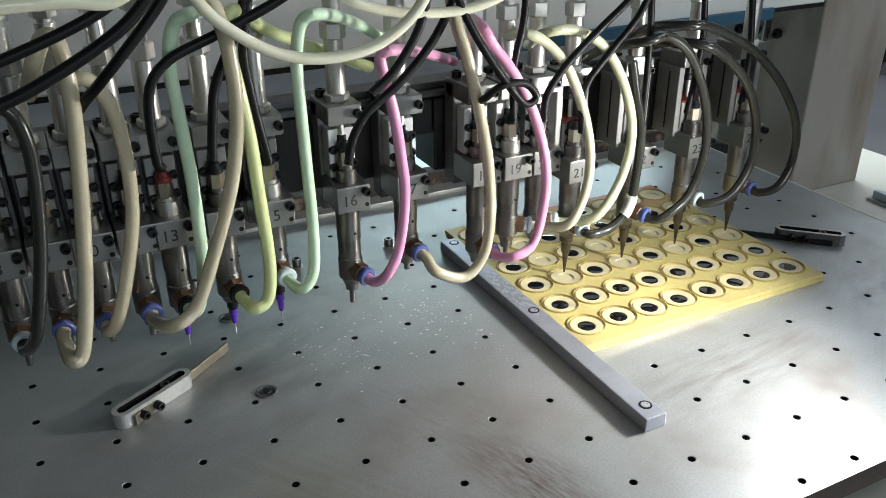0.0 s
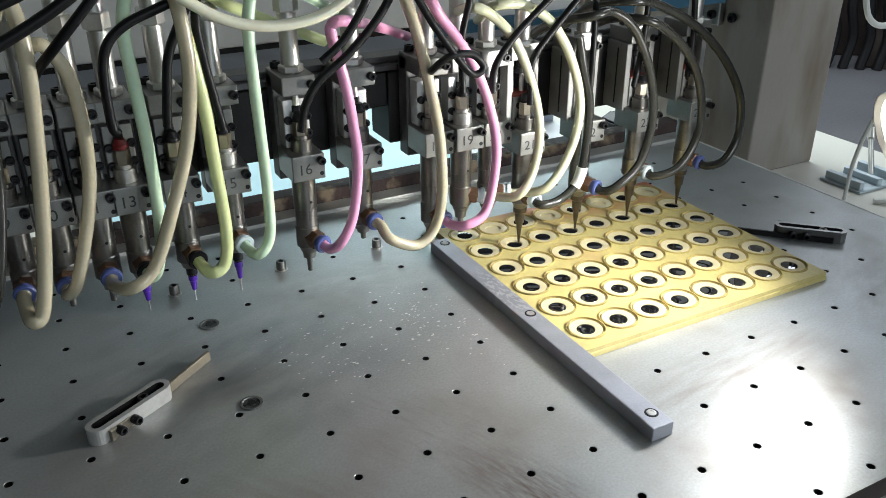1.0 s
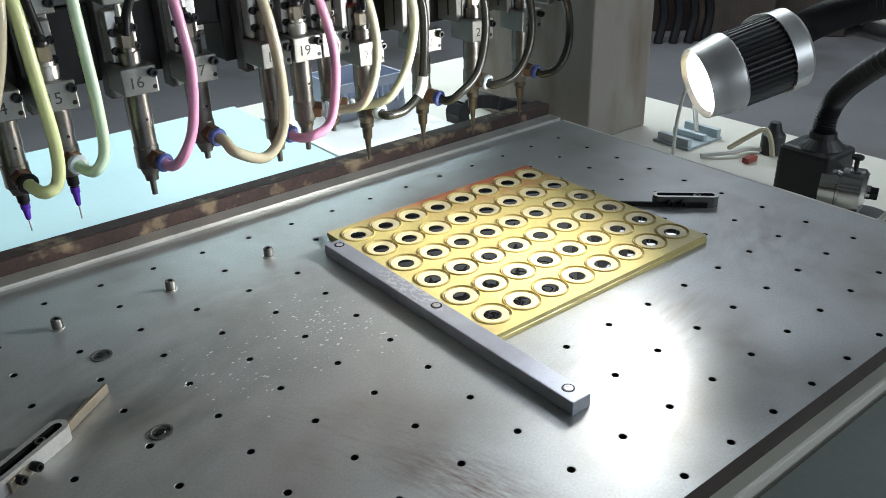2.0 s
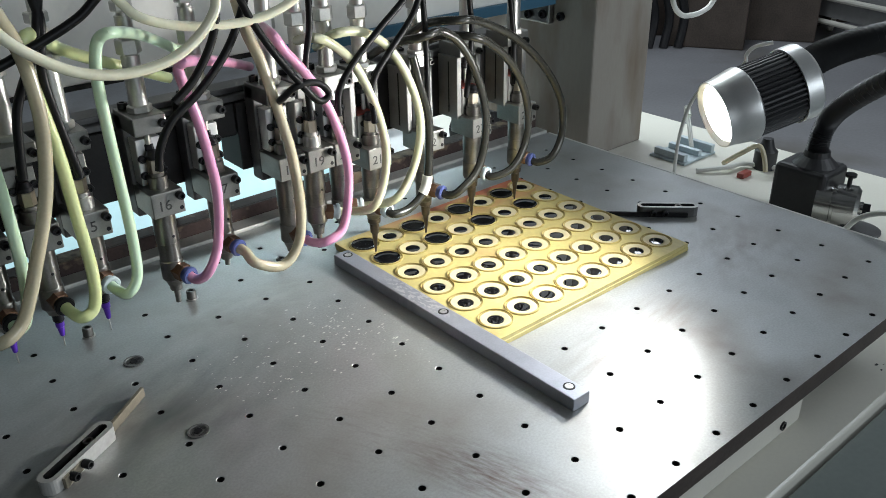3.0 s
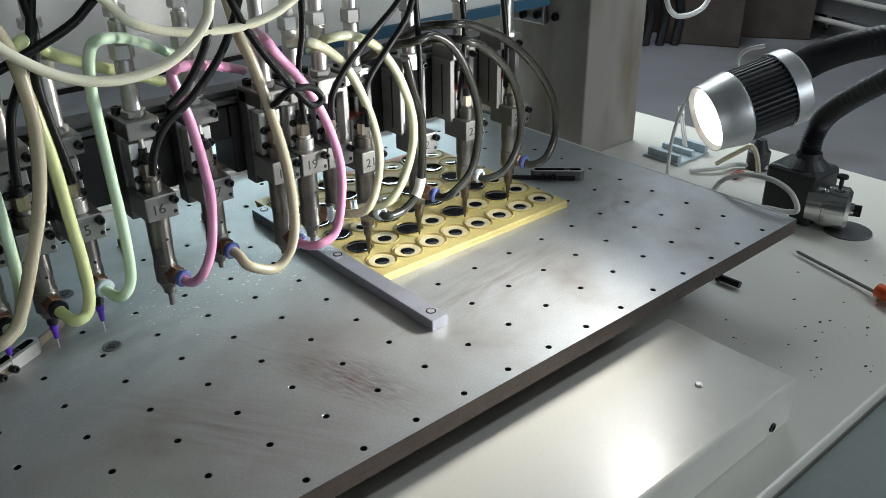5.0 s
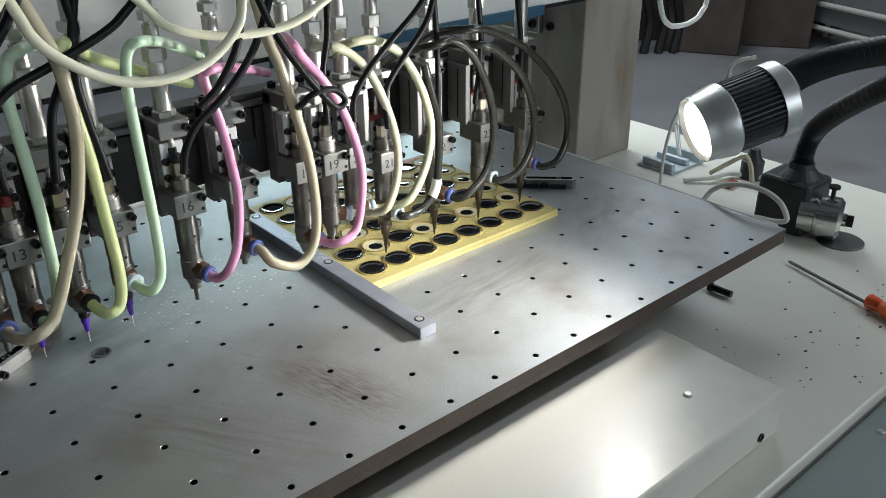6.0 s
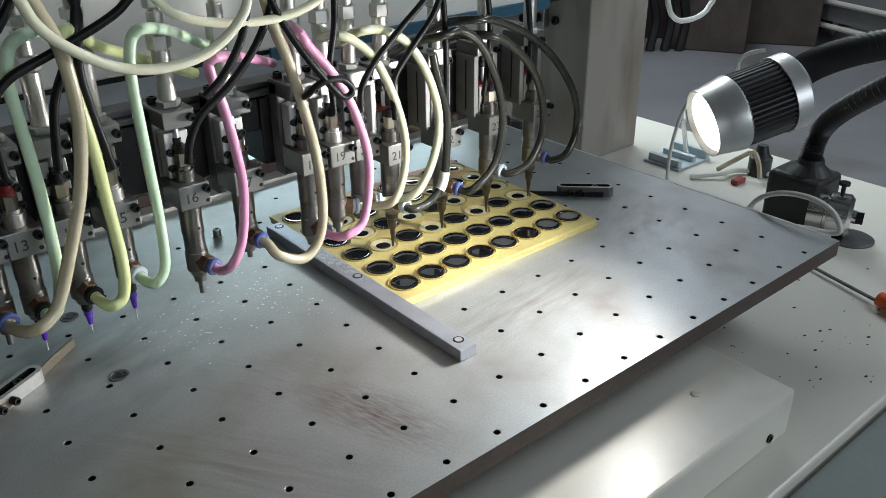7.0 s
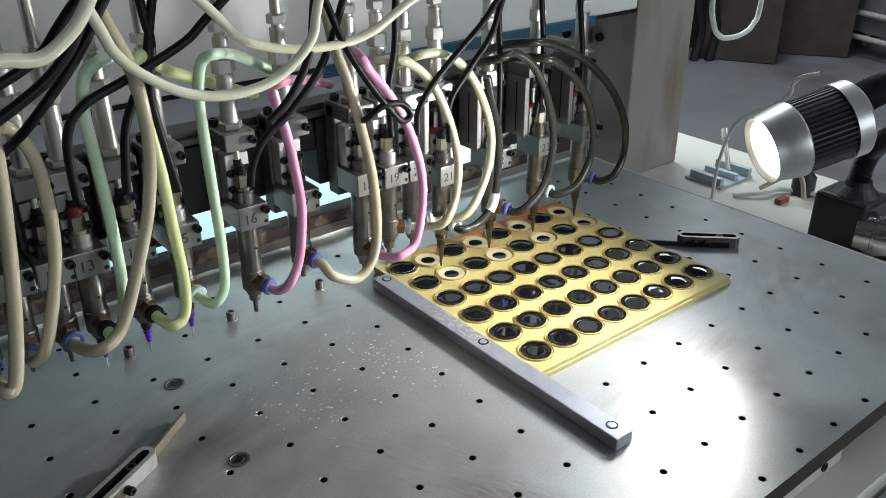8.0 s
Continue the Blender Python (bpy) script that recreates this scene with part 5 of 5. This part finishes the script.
# short dark peg and specks of dirt on the cabinet
bm = bmesh.new()
lathe(bm, (0.4257, 0.0718, BASE_Z + 0.0062), (0.05, -1, 0), [(0, 0.006), (0.004, 0.006), (0.004, 0.0045), (0.03, 0.0045)], 12)
tagged(part("loose_bolt", bm, BLACK_OXIDE_AND_SHADE, None, "", True), "short black bolt lying on the cabinet top", "bolt")
bm = bmesh.new()
for _ in range(60):
    x, y, r = rng.uniform(0.26, 0.62), rng.uniform(-0.165, 0.02), rng.uniform(0.0005, 0.0018)
    a = rng.uniform(0, 3.14)
    vs = [bm.verts.new((x + r * math.cos(a + k) * (1.8 if k % 3 else 1), y + r * math.sin(a + k), BASE_Z + 0.0004)) for k in range(6)]
    bm.faces.new(vs)
tagged(part("dirt_specks", bm, RUBBER), "dark specks of dirt on the cream cabinet top", "dirt", kind="stuff")
bm = bmesh.new()
sweep(bm, [(0.575, 0.262, BASE_Z + 0.003), (0.545, 0.240, -0.05), (0.536, 0.232, 0.02), (0.520, 0.205, 0.085), (0.480, 0.140, 0.130), (0.448, 0.102, 0.158), (0.447, 0.100, 0.170), (0.453, 0.094, 0.179), (0.464, 0.080, 0.184)], 0.0024, 10)
tagged(part("cord_end", bm, WHITE_PLASTIC, None, "", True), "stiff white cord end rising behind the lamp", "cord")

# cable chain behind the table, at the post's foot
chain = empty("cable_chain", "black plastic cable chain lying behind the table", "cable chain", at=(0.52, 0.50, BASE_Z))
link_bm = bmesh.new()
box(link_bm, -0.009, 0.009, -0.016, 0.016, 0, 0.004, 0.001)
box(link_bm, -0.010, 0.010, -0.018, -0.014, 0.0, 0.022, 0.002)
box(link_bm, -0.010, 0.010, 0.014, 0.018, 0.0, 0.022, 0.002)
box(link_bm, -0.004, 0.004, -0.014, 0.014, 0.018, 0.021, 0.001)
link_ob = part("chain_link", link_bm, RUBBER, chain)
chain_path = smooth_path([(0.085, 0.10, 0.046), (0.045, 0.10, 0.058), (0.0, 0.10, 0.076), (-0.045, 0.10, 0.082), (-0.068, 0.10, 0.066), (-0.070, 0.10, 0.040), (-0.055, 0.10, 0.016), (-0.025, 0.10, 0.003), (0.02, 0.10, 0.0), (0.07, 0.10, 0.0)], 12)
walked, first = 0.0, True
for a, b in zip(chain_path, chain_path[1:]):
    walked += (b - a).length
    if walked < 0.0185 and not first:
        continue
    d = b - a
    ob = link_ob if first else new("chain_link", link_ob.data)
    ob.parent = chain
    ob.matrix_local = pose(a.x, a.y, a.z, 0, math.degrees(-math.atan2(d.z, d.x)), 0)
    walked, first = 0.0, False

# ---- behind the machine ----
basket = empty("plastic_basket", "pale blue slatted plastic basket behind the machine", "basket", at=(0.372, 0.765, -0.054))
for dims in ((-0.065, 0.065, -0.052, -0.049, 0, 0.014), (-0.065, 0.065, -0.052, -0.049, 0.044, 0.060), (-0.065, 0.065, 0.049, 0.052, 0, 0.060), (-0.065, -0.062, -0.0488, 0.0488, 0, 0.060), (0.062, 0.065, -0.0488, 0.0488, 0, 0.060), (-0.0618, 0.0618, -0.0488, 0.0488, 0, 0.004)):
    bm = bmesh.new()
    box(bm, *dims, 0.0008)
    part("panel", bm, BASKET_BLUE, basket)
for k in range(13):
    bm = bmesh.new()
    x = -0.0635 + k * 0.0103
    box(bm, x, x + 0.0036, -0.0518, -0.0492, 0.014, 0.044)
    part("slat", bm, BASKET_BLUE, basket)

for k, (x, y, w, h) in enumerate(((4.75, 2.85, 0.50, 0.60), (5.25, 2.62, 0.46, 0.68), (5.75, 2.95, 0.6, 0.9), (6.3, 2.55, 0.6, 0.8), (4.6, 3.7, 0.8, 1.1), (5.6, 3.9, 0.9, 1.2))):
    bm = bmesh.new()
    box(bm, -w / 2, w / 2, -w / 2, w / 2, 0, h, 0.01)
    ob = empty("cardboard_box", "brown cardboard box standing on the hall floor", "box", "boxes on the hall floor", at=(x, y, -0.95))
    ob.rotation_euler = (0, 0, 0.5 + 0.1 * k)
    part("carton", bm, CARDBOARD, ob)
    bm = bmesh.new()
    box(bm, -w / 2 - 0.002, w / 2 + 0.002, -0.03, 0.03, h - 0.05, h + 0.002)
    part("tape", bm, mat("packing_tape", (0.26, 0.20, 0.13), 0.4), ob)
rack = empty("steel_rack", "pale steel rack frame with grey panels standing in the hall", "rack", at=(5.30, 2.40, -0.95))
for x in (0.0, 0.42):
    for a, b in (((x, 0, 0.134), (x - 0.60, -1.9, 0.134)), ((x, 0, 0.29), (x - 0.60, -1.9, 0.29)), ((x, 0, 0.62), (x - 0.60, -1.9, 0.62)), ((x - 0.10, 0.01, 0.0), (x + 0.18, 0.01, 0.75)), ((x - 0.60, -1.9, 0.0), (x - 0.40, -1.9, 0.75))):
        bm = bmesh.new()
        rod(bm, a, b, 0.018, 10)
        part("rail", bm, CREAM_PAINT, rack, "", True)
bm = bmesh.new()
v = [bm.verts.new(p) for p in ((0.03, -0.02, 0.16), (-0.48, -1.6, 0.16), (-0.48, -1.6, 0.60), (0.03, -0.02, 0.60), (0.05, -0.02, 0.16), (-0.46, -1.6, 0.16), (-0.46, -1.6, 0.60), (0.05, -0.02, 0.60))]
for q in ((0, 1, 2, 3), (7, 6, 5, 4), (0, 4, 5, 1), (1, 5, 6, 2), (2, 6, 7, 3), (3, 7, 4, 0)):
    bm.faces.new([v[k] for k in q])
part("panel", bm, WALL_PAINT, rack, "grey panel")
for k in range(5):
    bm = bmesh.new()
    x, y = 4.12 + 0.075 * k, 3.12 - 0.065 * k
    sweep(bm, [(0, 0, 0), (0.04, 0, 0.2), (-0.03, 0, 0.42), (0.05, 0, 0.62), (0, 0, 0.9), (0, 0, 1.3)], 0.03, 10)
    ob = tagged(part("bent_hose", bm, RUBBER, None, "", True), "dark bent hose standing in the hall", "hose", "dark hoses in the hall")
    ob.location = (x, y, -0.95)


# ---- what moves ----
def motions():
    for ob in TABLE_THINGS:
        p = ob.location.copy()
        walk(ob, [(t, Matrix.Translation(p + Vector((0, y, 0)))) for t, y in TABLE_ROWS])
    for ob in HEAD_THINGS:
        p = ob.location.copy()
        walk(ob, [(t, Matrix.Translation(p + Vector((x, 0, z)))) for t, x, z in HEAD_ROWS])
    for ob, rows in LIQUIDS:
        walk(ob, rows)


motions()
